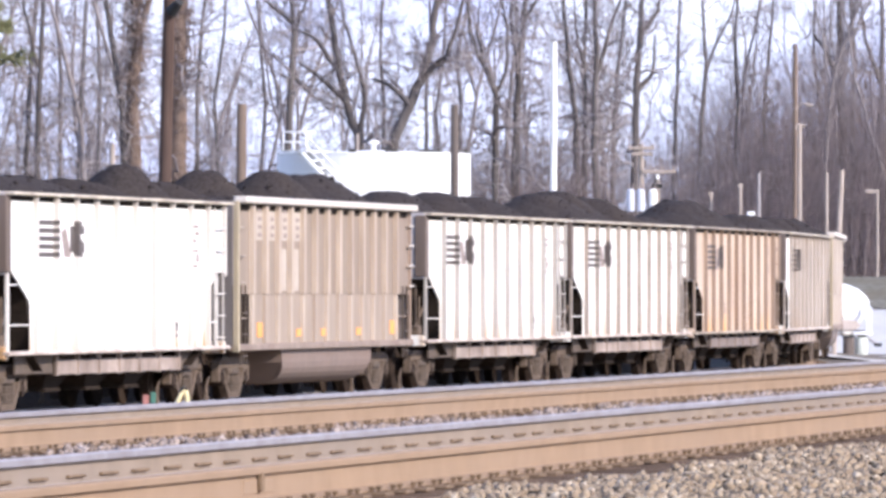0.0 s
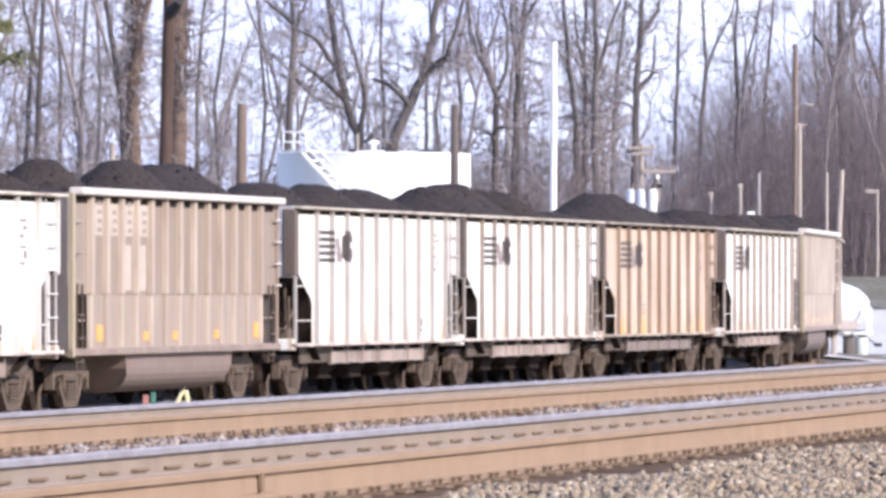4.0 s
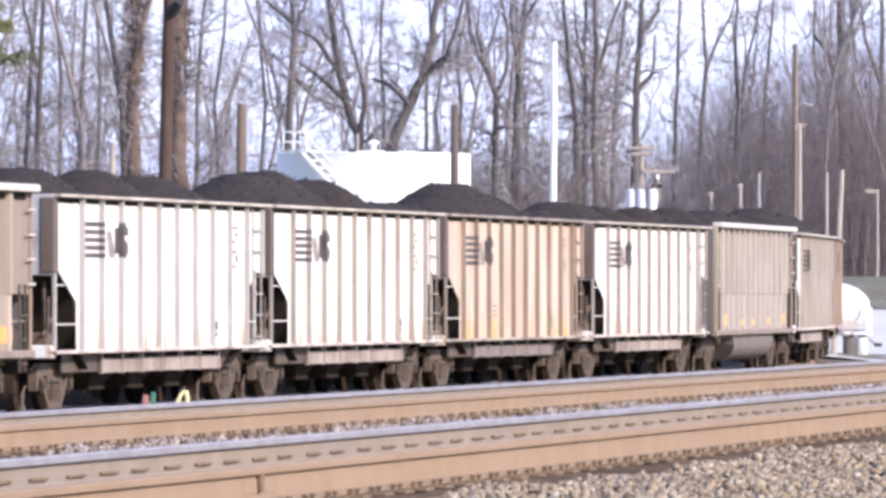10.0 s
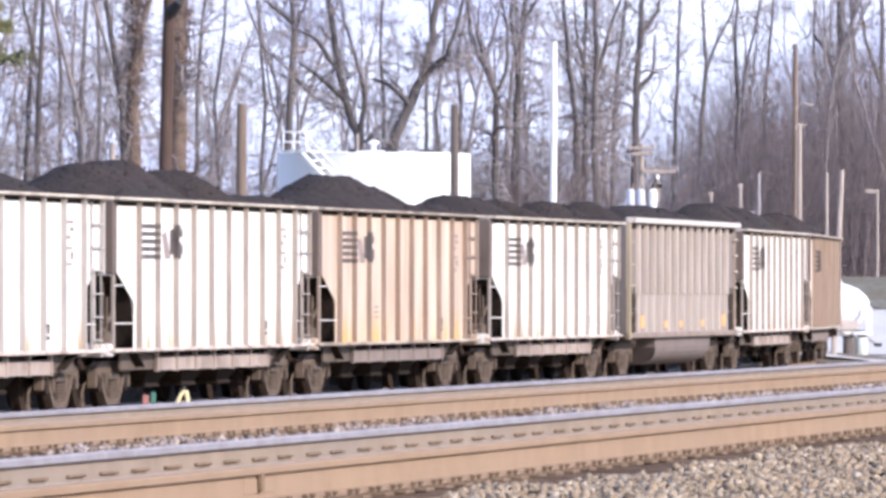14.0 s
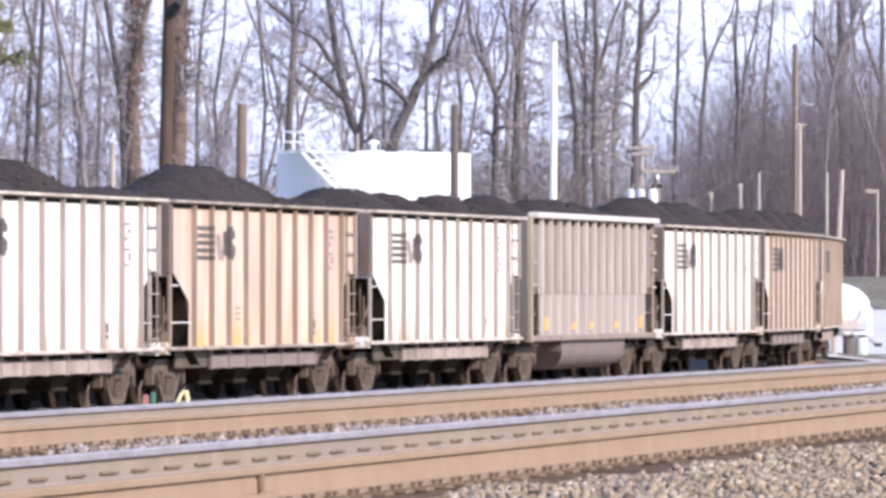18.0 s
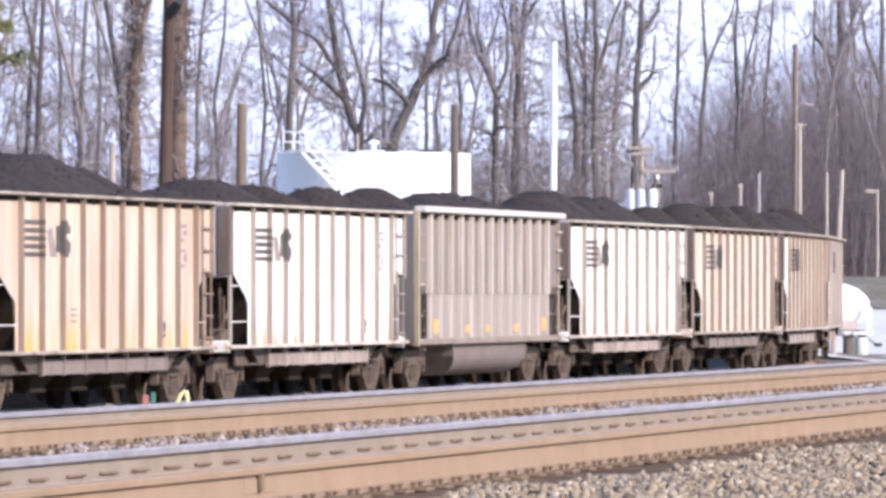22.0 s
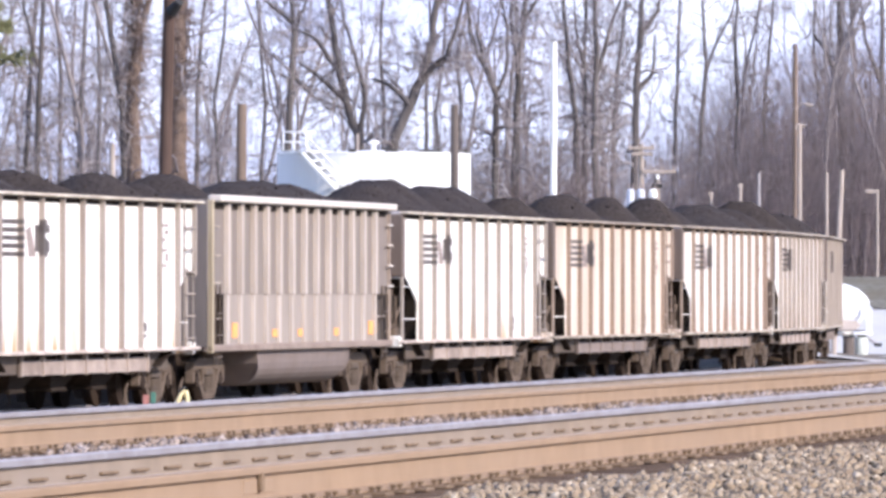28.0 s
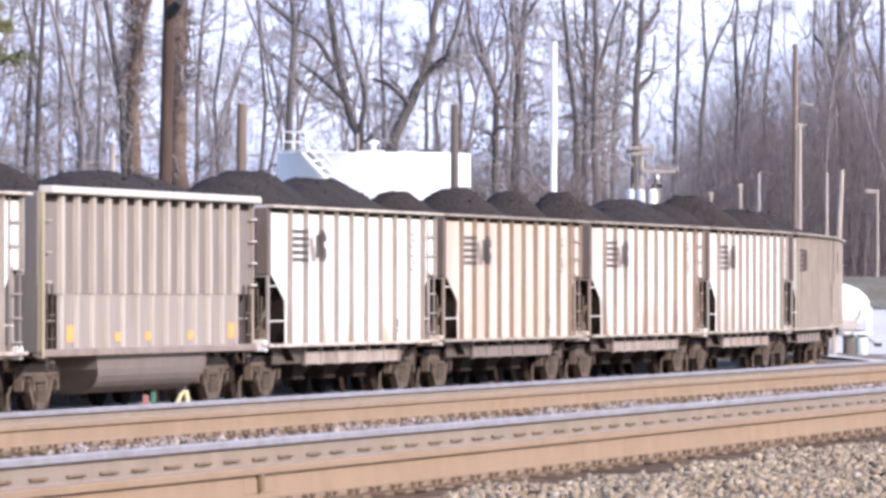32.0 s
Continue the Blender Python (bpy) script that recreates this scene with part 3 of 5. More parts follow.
def bolster_mesh():
    bm = bmesh.new()
    add_box(bm, (-0.2, -1.1, 0.45), (0.2, 1.1, 0.76), 0.03)
    add_box(bm, (-0.55, -0.7, 0.35), (-0.45, 0.7, 0.5), 0.02)
    add_box(bm, (0.45, -0.7, 0.35), (0.55, 0.7, 0.5), 0.02)
    add_tube(bm, (0, 0, 0.7), (0, 0, 0.98), 0.22, sides=14)
    return shared("bolster", bm, M["dark"])


def coupler_mesh():
    bm = bmesh.new()
    add_box(bm, (-0.1, -0.09, 0.80), (0.38, 0.09, 0.98), 0.03)
    add_box(bm, (0.3, -0.19, 0.74), (0.62, 0.17, 1.04), 0.06)
    add_tube(bm, (0.1, -0.42, 0.95), (0.2, -0.42, 0.55), 0.025)
    add_tube(bm, (0.2, -0.42, 0.55), (0.5, -0.3, 0.42), 0.025)
    return shared("coupler", bm, M["truck"])


def hanger_mesh():
    bm = bmesh.new()
    add_box(bm, (-0.06, -0.04, 0.06), (0.06, 0.04, 0.16), 0.015)
    add_box(bm, (-0.02, -0.025, 0.14), (0.05, 0.025, 0.36), 0.012)
    add_tube(bm, (0.02, 0, 0.33), (0.16, 0, 0.45), 0.025, sides=6)
    add_tube(bm, (0.16, 0, 0.45), (0.7, 0.1, 0.5), 0.02, sides=6)
    return shared("brake_hanger", bm, M["truck"])


SHAPES = {"brake_hanger": hanger_mesh(), "wheelset": wheelset_mesh(), "side_frame": sideframe_mesh(), "spring": spring_mesh(), "bolster": bolster_mesh(), "coupler": coupler_mesh()}
for key, mat, h in (("rib_faint", "ribf", TOP - SILL), ("rib_pale", "ribp", TOP - SILL), ("rib_white", "ribw", TOP - SILL), ("rib_tan", "ribt", TOP - SILL), ("rib_gond", "ribg", 1.63), ("rib_low", "ribg", 0.88), ("rib_tan_up", "tan_rib", 1.63), ("rib_tan_low", "tan_rib", 0.88)):
    SHAPES[key] = rib_mesh(M[mat], h, 0.11, 0.085 if h > 1 else 0.06) if mat in ("ribg", "tan_rib") else rib_mesh(M[mat], h)


def running_gear(car):
    """Two trucks; returns the wheelsets, which roll."""
    wheels = []
    for c in (-TRUCK, TRUCK):
        truck = hang("truck", SHAPES["bolster"], car, "dust-caked freight truck", pose(c, 0, 0))
        for s in (-1, 1):
            hang("side_frame", SHAPES["side_frame"], truck, at=pose(0, s * 1.12, 0))
            hang("spring", SHAPES["spring"], truck, at=pose(0, s * 1.12, 0))
            hang("brake_hanger", SHAPES["brake_hanger"], truck, at=pose(-1.6, s * 1.05, 0))
        for w in (-0.89, 0.89):
            wheels.append(hang("wheelset", SHAPES["wheelset"], truck, at=pose(w, 0, 0.455)))
    for s in (-1, 1):
        hang("coupler", SHAPES["coupler"], car, at=pose(s * (HALF - 0.22), 0, 0, 0, 0, 0 if s > 0 else 180))
    return wheels


def ladder(car, x, side, z0, z1, mat, w=0.42):
    bm = bmesh.new()
    y = side * (WIDE + 0.05)
    for k in (-0.5, 0.5):
        add_box(bm, (x + k * w - 0.014, min(y, y - side * 0.03), z0), (x + k * w + 0.014, max(y, y - side * 0.03), z1))
    n = int((z1 - z0) / 0.39)
    for i in range(n):
        z = z0 + 0.12 + i * 0.39
        add_box(bm, (x - w / 2, min(y, y + side * 0.03), z), (x + w / 2, max(y, y + side * 0.03), z + 0.03))
    part("ladder", bm, mat, car)


def emblem(car, x, side):
    """Five stripes, a faded slab and a rounded figure, plain shapes sprayed over sheet and ribs."""
    ribs = [RIB0 + RIB_STEP, RIB0 + 2 * RIB_STEP]

    def patch(bm, x0, x1, z0, z1, out=0.004):
        y0, y1 = sorted((side * (WIDE + 0.003), side * (WIDE + 0.003 + out)))
        add_box(bm, (x0, y0, z0), (x1, y1, z1))

    def over_rib(bm, xr, z0, z1):
        patch(bm, xr - RIB_W - 0.004, xr + RIB_W + 0.004, z0, z1, RIB_D + 0.003)
    bm = bmesh.new()
    for i in range(5):
        z = 2.60 + i * 0.131
        patch(bm, x, ribs[0] - RIB_W, z, z + 0.078)
        over_rib(bm, ribs[0], z, z + 0.078)
    part("emblem_stripes", bm, M["ink"], car, "dark painted stripes")
    bm = bmesh.new()
    add_prism(bm, [(x + 1.66, 3.02), (x + 1.95, 3.1), (x + 2.3, 2.6), (x + 1.85, 2.6)], *sorted((side * (WIDE + 0.003), side * (WIDE + 0.007))), axis=1)
    part("emblem_slab", bm, M["ink2"], car, "faded grey slanting slab")
    bm = bmesh.new()
    over_rib(bm, ribs[1], 2.62, 3.2)
    x0 = ribs[1] + RIB_W
    for z0, z1, w in ((3.13, 3.21, 0.46), (2.99, 3.13, 0.6), (2.86, 2.9, 0.48), (2.68, 2.86, 0.6), (2.6, 2.68, 0.5)):
        patch(bm, x0, x0 + w, z0, z1)
    patch(bm, ribs[1] - 0.3, ribs[1] - RIB_W, 2.68, 3.12)
    part("emblem_figure", bm, M["ink"], car, "dark painted rounded figure")


def bars(car, name, mat, side, rects, y_extra=0.007):
    bm = bmesh.new()
    y = side * (WIDE + y_extra)
    for x0, z0, w, h in rects:
        add_box(bm, (x0, min(y, y + side * 0.004), z0), (x0 + w, max(y, y + side * 0.004), z0 + h))
    part(name, bm, mat, car)


def hopper_car(paint, rib, label):
    """Open-top three-bay hopper with outside ribs and sloped ends."""
    car = tagged(new("hopper_car"), label, "coal hopper car", "cars of the coal train")
    P, R = M[paint], M[{"rib_faint": "ribf", "rib_pale": "ribp", "rib_white": "ribw", "rib_tan": "ribt"}[rib]]
    zs = 2.40
    chute = M["chute_dull"] if paint in ("peach", "dull", "pink") else M["chute"]
    for side in (-1, 1):
        bm = bmesh.new()
        y = side * WIDE
        add_prism(bm, [(-6.03, SILL), (6.35, SILL), (6.35, 1.93), (6.55, 2.14), (7.02, zs), (HALF - 0.2, zs), (HALF - 0.2, TOP), (-HALF + 0.05, TOP), (-HALF + 0.05, zs + 0.03), (-7.3, zs), (-6.1, 1.87), (-6.03, 1.75)], min(y, y - side * 0.02), max(y, y - side * 0.02), axis=1)
        part("side_sheet", bm, P, car)
        bm = bmesh.new()
        add_box(bm, (-HALF, min(y + side * 0.17, y - side * 0.06), TOP - 0.01), (HALF, max(y + side * 0.17, y - side * 0.06), TOP + 0.04), 0.012)
        part("top_chord", bm, M["rim_white"] if paint == "white" else M["rim"], car)
        # dark strip: the rim's shadow painted in together with coal dust
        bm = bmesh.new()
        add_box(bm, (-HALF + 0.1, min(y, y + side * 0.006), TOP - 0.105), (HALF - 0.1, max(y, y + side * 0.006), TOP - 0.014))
        part("dust_line", bm, M["dust"], car, "line of coal dust and painted shadow under the rim")
        bm = bmesh.new()
        add_box(bm, (-HALF, min(y + side * 0.09, y - side * 0.1), SILL - 0.03), (HALF, max(y + side * 0.09, y - side * 0.1), SILL + 0.035), 0.012)
        part("side_sill", bm, M["sill_white"] if paint == "white" else M["rim"], car)
        for i in range(10):
            x = RIB0 + i * RIB_STEP
            hang("rib", SHAPES[rib], car, at=pose(x, y, SILL, 0, 0, 0 if side < 0 else 180))
        for x0, x1, z0, z1, mat, out in ((-7.56, -7.45, SILL - 0.05, zs, R, 0.03), (7.4, 7.5, zs - 0.08, TOP, R, 0.06), (6.9, 7.02, SILL - 0.03, zs + 0.05, R, 0.012)):
            bm = bmesh.new()
            add_box(bm, (x0, min(y + side * out, y - side * 0.03), z0), (x1, max(y + side * out, y - side * 0.03), z1), 0.01)
            part("corner_post", bm, mat, car)
        for x0, x1, z in ((-7.5, -6.03, 1.49), (-7.45, -6.95, 2.14), (6.35, 6.9, 1.49)):
            bm = bmesh.new()
            add_tube(bm, (x0, y + side * 0.02, z), (x1, y + side * 0.02, z), 0.013, sides=6)
            part("grab_rail", bm, M["white"] if x0 < 0 else P, car)
        ladder(car, 6.97, side, SILL + 0.05, TOP - 0.05, R, 0.64)
        bm = bmesh.new()
        add_box(bm, (-HALF - 0.07, min(y + side * 0.05, y - side * 0.18), zs - 0.06), (-7.42, max(y + side * 0.05, y - side * 0.18), TOP - 0.015), 0.012)
        part("corner_post", bm, M["post_brown"], car, "dark brown upper corner post")
    for s in (-1, 1):
        # sloped end sheets in black, which puts the end's shade into the colour
        bm = bmesh.new()
        in_mid, in_low = (1.0, 1.4) if s > 0 else (1.34, 1.79)
        o = [(s * (HALF - 0.05), TOP), (s * (HALF - 0.05), zs), (s * (HALF - in_mid), 2.14), (s * (HALF - in_low), SILL), (s * (HALF - 2.5), SILL - 0.3), (s * (HALF - 2.46), SILL - 0.26), (s * (HALF - in_low - 0.05), SILL + 0.05), (s * (HALF - in_mid - 0.05), 2.19), (s * (HALF - 0.09), zs + 0.05), (s * (HALF - 0.09), TOP)]
        add_prism(bm, o, -WIDE + 0.03, WIDE - 0.03, axis=1)
        part("slope_sheet", bm, M["dark"], car)
        # end sheet: white toned down in colour for the shaded gap
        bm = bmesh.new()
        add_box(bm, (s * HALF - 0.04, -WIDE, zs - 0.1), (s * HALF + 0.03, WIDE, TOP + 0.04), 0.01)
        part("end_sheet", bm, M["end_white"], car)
        bm = bmesh.new()
        add_box(bm, (min(s * HALF, s * (HALF - 0.25)), -WIDE, SILL - 0.1), (max(s * HALF, s * (HALF - 0.25)), WIDE, SILL + 0.12), 0.02)
        part("end_sill", bm, P, car)
    bm = bmesh.new()
    add_box(bm, (-HALF + 0.1, -0.22, 0.78), (HALF - 0.1, 0.22, 1.05), 0.02)
    part("center_sill", bm, M["dark"], car)
    # three bays of discharge chutes
    for side in (-1, 1):
        y = side * 1.42
        bm = bmesh.new()
        add_prism(bm, [(min(y, y - side * 0.03), SILL - 0.13), (max(y, y - side * 0.03), SILL - 0.13), (max(y, y - side * 0.03), 0.66), (min(y, y - side * 0.03), 0.66)], -3.9, 4.68)
        part("chute_panel", bm, chute, car, "dust-stained steel chute side")
        for i in range(7):
            x = -3.86 + i * 1.41
            bm = bmesh.new()
            add_box(bm, (x - 0.04, min(y + side * 0.03, y - side * 0.05), 0.64), (x + 0.04, max(y + side * 0.03, y - side * 0.05), SILL - 0.04), 0.008)
            part("chute_rib", bm, chute, car)
        for x0, x1 in ((-6.3, -3.93), (4.72, 6.3)):
            bm = bmesh.new()
            add_box(bm, (x0, min(y - side * 0.05, y - side * 0.09), 0.68), (x1, max(y - side * 0.05, y - side * 0.09), SILL - 0.05), 0.008)
            part("slope_skirt", bm, M["spring"], car, "grey-brown steel skirt below the sloped end")
    for c in (-2.7, 0.0, 2.7):
        bm = bmesh.new()
        vs = []
        for z, hx, hy in ((SILL, 1.3, 1.35), (0.42, 0.45, 1.0)):
            vs.append([bm.verts.new((c + sx * hx, sy * hy, z)) for sx, sy in ((-1, -1), (1, -1), (1, 1), (-1, 1))])
        for i in range(4):
            bm.faces.new((vs[0][i], vs[0][(i + 1) % 4], vs[1][(i + 1) % 4], vs[1][i]))
        bm.faces.new(vs[1])
        bmesh.ops.recalc_face_normals(bm, faces=bm.faces[:])
        add_box(bm, (c - 0.5, -1.05, 0.36), (c + 0.5, 1.05, 0.43), 0.01)
        part("hopper_chute", bm, M["dark"], car)
    bm = bmesh.new()
    add_tube(bm, (-HALF + 0.9, -0.9, 1.25), (-HALF + 0.9, -0.35, 1.25), 0.2, sides=14)
    add_tube(bm, (-HALF + 0.8, -1.2, 1.05), (-HALF + 0.8, -1.2, 2.2), 0.03, sides=6)
    part("brake_cylinder", bm, M["spring"], car, "dusty brown brake cylinder")
    bm = bmesh.new()
    add_box(bm, (-HALF + 0.55, -1.32, 1.1), (-HALF + 0.95, -1.02, 1.36), 0.03)
    add_tube(bm, (-HALF + 0.5, -1.25, 1.3), (-HALF + 1.35, -1.25, 1.72), 0.03, sides=6)
    add_tube(bm, (-HALF + 0.7, -1.3, 1.36), (-HALF + 0.7, -1.3, 1.95), 0.025, sides=6)
    part("brake_valve", bm, M["truck"], car, "rusty brown brake valve and pipes")
    bm = bmesh.new()
    xb = -HALF - 0.05
    for k in range(16):
        a, b = k * math.pi / 8, (k + 1) * math.pi / 8
        add_tube(bm, (xb - 0.1, 0.5 + 0.28 * math.cos(a), 2.75 + 0.28 * math.sin(a)), (xb - 0.1, 0.5 + 0.28 * math.cos(b), 2.75 + 0.28 * math.sin(b)), 0.02, sides=5)
    for k in range(4):
        a = k * math.pi / 2
        add_tube(bm, (xb - 0.06, 0.5, 2.75), (xb - 0.1, 0.5 + 0.28 * math.cos(a), 2.75 + 0.28 * math.sin(a)), 0.014, sides=5)
    add_tube(bm, (xb, 0.5, 2.75), (xb - 0.1, 0.5, 2.75), 0.04, sides=8)
    part("brake_wheel", bm, M["dark"], car)
    for s in (-1, 1):
        for y in (-1.15, 1.15):
            bm = bmesh.new()
            add_tube(bm, (s * (HALF - 0.1), y, SILL), (s * (HALF - 0.1), y, zs), 0.03, sides=6)
            part("end_strut", bm, M["dark"], car)
    if paint == "peach":
        bars(car, "small_stencil", M["ink2"], -1, [(-2.55, 1.72 - 0.1 * k, 0.4, 0.04) for k in range(3)])
    emblem(car, -5.72, -1)
    bars(car, "stencil", M["ink2"], -1, [(4.9, 3.16, 0.66, 0.055), (5.3, 3.03, 0.28, 0.075), (5.12, 2.9, 0.24, 0.07), (4.95, 2.73, 0.56, 0.05), (4.92, 2.58, 0.2, 0.12), (5.36, 2.56, 0.2, 0.14), (5.0, 2.46, 0.46, 0.055)])
    bars(car, "data_stencil", M["ink"], -1, [(3.54, 1.24, 0.47, 0.06), (3.54, 1.34, 0.16, 0.1), (3.86, 1.34, 0.15, 0.1), (3.54, 1.44, 0.47, 0.06)])
    return car


def gondola_car(label, lettered):
    """Rotary-dump tub gondola: close ribs, pale cap, belly tub between the trucks."""
    car = tagged(new("gondola_car"), label, "coal gondola", "cars of the coal train")
    top, seam = 3.68, 1.99
    P, L = (M["tan_up"], M["tan_low"]) if lettered else (M["gond"], M["gond_low"])
    upper, lower = ("rib_tan_up", "rib_tan_low") if lettered else ("rib_gond", "rib_low")
    for side in (-1, 1):
        y = side * WIDE
        for name, mat, z0, z1, d, cut in (("upper_sheet", P, seam, top, 0.0, 0.05), ("lower_sheet", L, SILL, seam - 0.004, 0.012, 1.26)):
            bm = bmesh.new()
            add_box(bm, (-HALF + cut, min(y, y - side * 0.02) + (side * d if side > 0 else 0) - (d if side < 0 else 0), z0), (HALF - cut, max(y, y - side * 0.02) + (d if side > 0 else 0), z1))
            part(name, bm, mat, car)
        bm = bmesh.new()
        add_box(bm, (-HALF + 0.35, min(y + side * 0.18, y - side * 0.08), top - 0.035), (HALF, max(y + side * 0.18, y - side * 0.08), top + 0.09), 0.02)
        part("top_chord", bm, M["chord"], car, "pale painted top cap")
        # cap's shadow and coal dust, drawn as one dark strip
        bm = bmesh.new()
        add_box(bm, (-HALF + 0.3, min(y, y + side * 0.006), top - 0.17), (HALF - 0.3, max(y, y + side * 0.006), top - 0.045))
        part("dust_line", bm, M["dust"], car, "line of coal dust and painted shadow under the cap")
        bm = bmesh.new()
        add_box(bm, (-HALF, min(y + side * 0.09, y - side * 0.1), SILL - 0.07), (HALF, max(y + side * 0.09, y - side * 0.1), SILL + 0.055), 0.015)
        part("side_sill", bm, M["sill_brown"], car, "brown dusty side sill")
        for i in range(13):
            x = -6.3 + i * 1.04
            hang("rib", SHAPES[upper], car, at=pose(x, y, seam, 0, 0, 0 if side < 0 else 180))
            hang("lower_rib", SHAPES[lower], car, at=pose(x, y, SILL + 0.06, 0, 0, 0 if side < 0 else 180))
        for s in (-1, 1):
            bm = bmesh.new()
            x = s * (HALF - 0.06)
            out = 0.1 if s < 0 else 0.045
            wide, deep = (0.06, 0.03) if s < 0 else (0.05, 0.02)
            add_box(bm, (x - wide, min(y + side * out, y - side * deep), SILL - 0.1), (x + wide * (1.0 if s > 0 else 0.8), max(y + side * out, y - side * deep), top), 0.02)
            part("corner_post", bm, M["post_tan"] if s < 0 else M["ribt"], car, "pale yellowish corner post" if s < 0 else "")
            if s < 0:
                for z in (2.19, 2.68, 3.2):
                    bm = bmesh.new()
                    add_tube(bm, (-HALF + 0.2, y + side * 0.07, z), (-HALF + 0.62, y + side * 0.07, z), 0.018, sides=6)
                    part("rung", bm, M["rim"], car, "pale steel rung")
            else:
                for k in range(4):
                    bm = bmesh.new()
                    add_tube(bm, (HALF - 0.42, y + side * 0.09, 2.15 + k * 0.4), (HALF - 0.05, y + side * 0.09, 2.15 + k * 0.4), 0.022, sides=6)
                    part("rung", bm, M["chord"], car, "pale steel rung")
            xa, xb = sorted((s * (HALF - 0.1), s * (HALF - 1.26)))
            # walls of the cut-out in black, adding to its shade by colour
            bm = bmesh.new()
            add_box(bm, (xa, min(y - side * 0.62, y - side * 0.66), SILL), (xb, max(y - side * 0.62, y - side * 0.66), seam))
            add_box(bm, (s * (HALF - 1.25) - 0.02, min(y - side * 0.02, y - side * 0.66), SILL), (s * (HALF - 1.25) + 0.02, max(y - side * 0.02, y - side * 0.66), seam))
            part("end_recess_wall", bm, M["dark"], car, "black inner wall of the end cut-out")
            bm = bmesh.new()
            add_tube(bm, (xa, y - side * 0.05, 1.55), (xb, y - side * 0.05, 1.55), 0.02, sides=6)
            part("grab_rail", bm, L, car)
            ladder(car, s * (HALF - 0.62), side, SILL - 0.3, 2.15, M["spring"], 0.36)
        rects = [(-5.84, 0.4, 1), (-2.6, 0.38, 0), (-0.48, 0.38, 0), (2.62, 0.38, 0), (5.7, 0.75, 1)]
        for x, w, tall in rects:
            bm = bmesh.new()
            yy = y + side * 0.02
            add_box(bm, (x, min(y, yy + side * 0.006), 1.2), (x + w, max(y, yy + side * 0.006), 1.34 + 0.13 * tall), 0.002)
            part("reflector", bm, M["yellow"], car, "yellow reflective patch")
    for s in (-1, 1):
        # the end's shade is put into this sheet's dark colour
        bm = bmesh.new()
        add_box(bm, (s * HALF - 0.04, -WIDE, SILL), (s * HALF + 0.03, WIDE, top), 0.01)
        part("end_sheet", bm, M["end_dull"], car, "grimy grey end sheet with shade in its paint")
        # thin black plate painted over the lower end in place of shade
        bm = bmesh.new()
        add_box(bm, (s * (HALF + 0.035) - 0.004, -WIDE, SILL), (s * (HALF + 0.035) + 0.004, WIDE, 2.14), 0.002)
        part("end_recess", bm, M["dark"], car, "flat black plate standing in for the shaded lower end")
    bm = bmesh.new()
    arc = [(1.5 - 0.55 * (1 - math.cos(k * math.pi / 12)), 0.72 - 0.42 * math.sin(k * math.pi / 12)) for k in range(7)]
    round_bottom = [(1.5, SILL - 0.02)] + arc
    add_prism(bm, round_bottom + [(-u, v) for u, v in reversed(round_bottom)], -3.6, 4.3)
    for v in bm.verts:
        drop = (SILL - v.co.z) / 0.73
        v.co.x += 0.45 * drop ** 2 if v.co.x < 0 else -0.5 * drop ** 2
    part("belly_tub", bm, M["tub_red" if lettered else "tub"], car, "smooth reddish-brown belly tub" if lettered else "smooth grey-brown belly tub", smooth=False)
    bm = bmesh.new()
    add_box(bm, (-HALF + 0.1, -0.25, 0.8), (HALF - 0.1, 0.25, SILL + 0.02), 0.02)
    part("center_sill", bm, M["dark"], car)
    if lettered:
        for i in range(4):
            x = -6.05 + i * 1.04
            bars(car, "stencil_panel", M["patch"], -1, [(x, 2.98, 0.7, 0.54)], 0.003)
            bars(car, "stencil", M["ink2"], -1, [(x + 0.3, 3.04 + k * 0.15, 0.28, 0.07) for k in range(3 if i % 2 else 4)], 0.008)
        for x in (-3.97, -2.93):
            bars(car, "blank_patch", M["patch"], -1, [(x, 2.05, 0.56, 0.78)], 0.003)
    return car


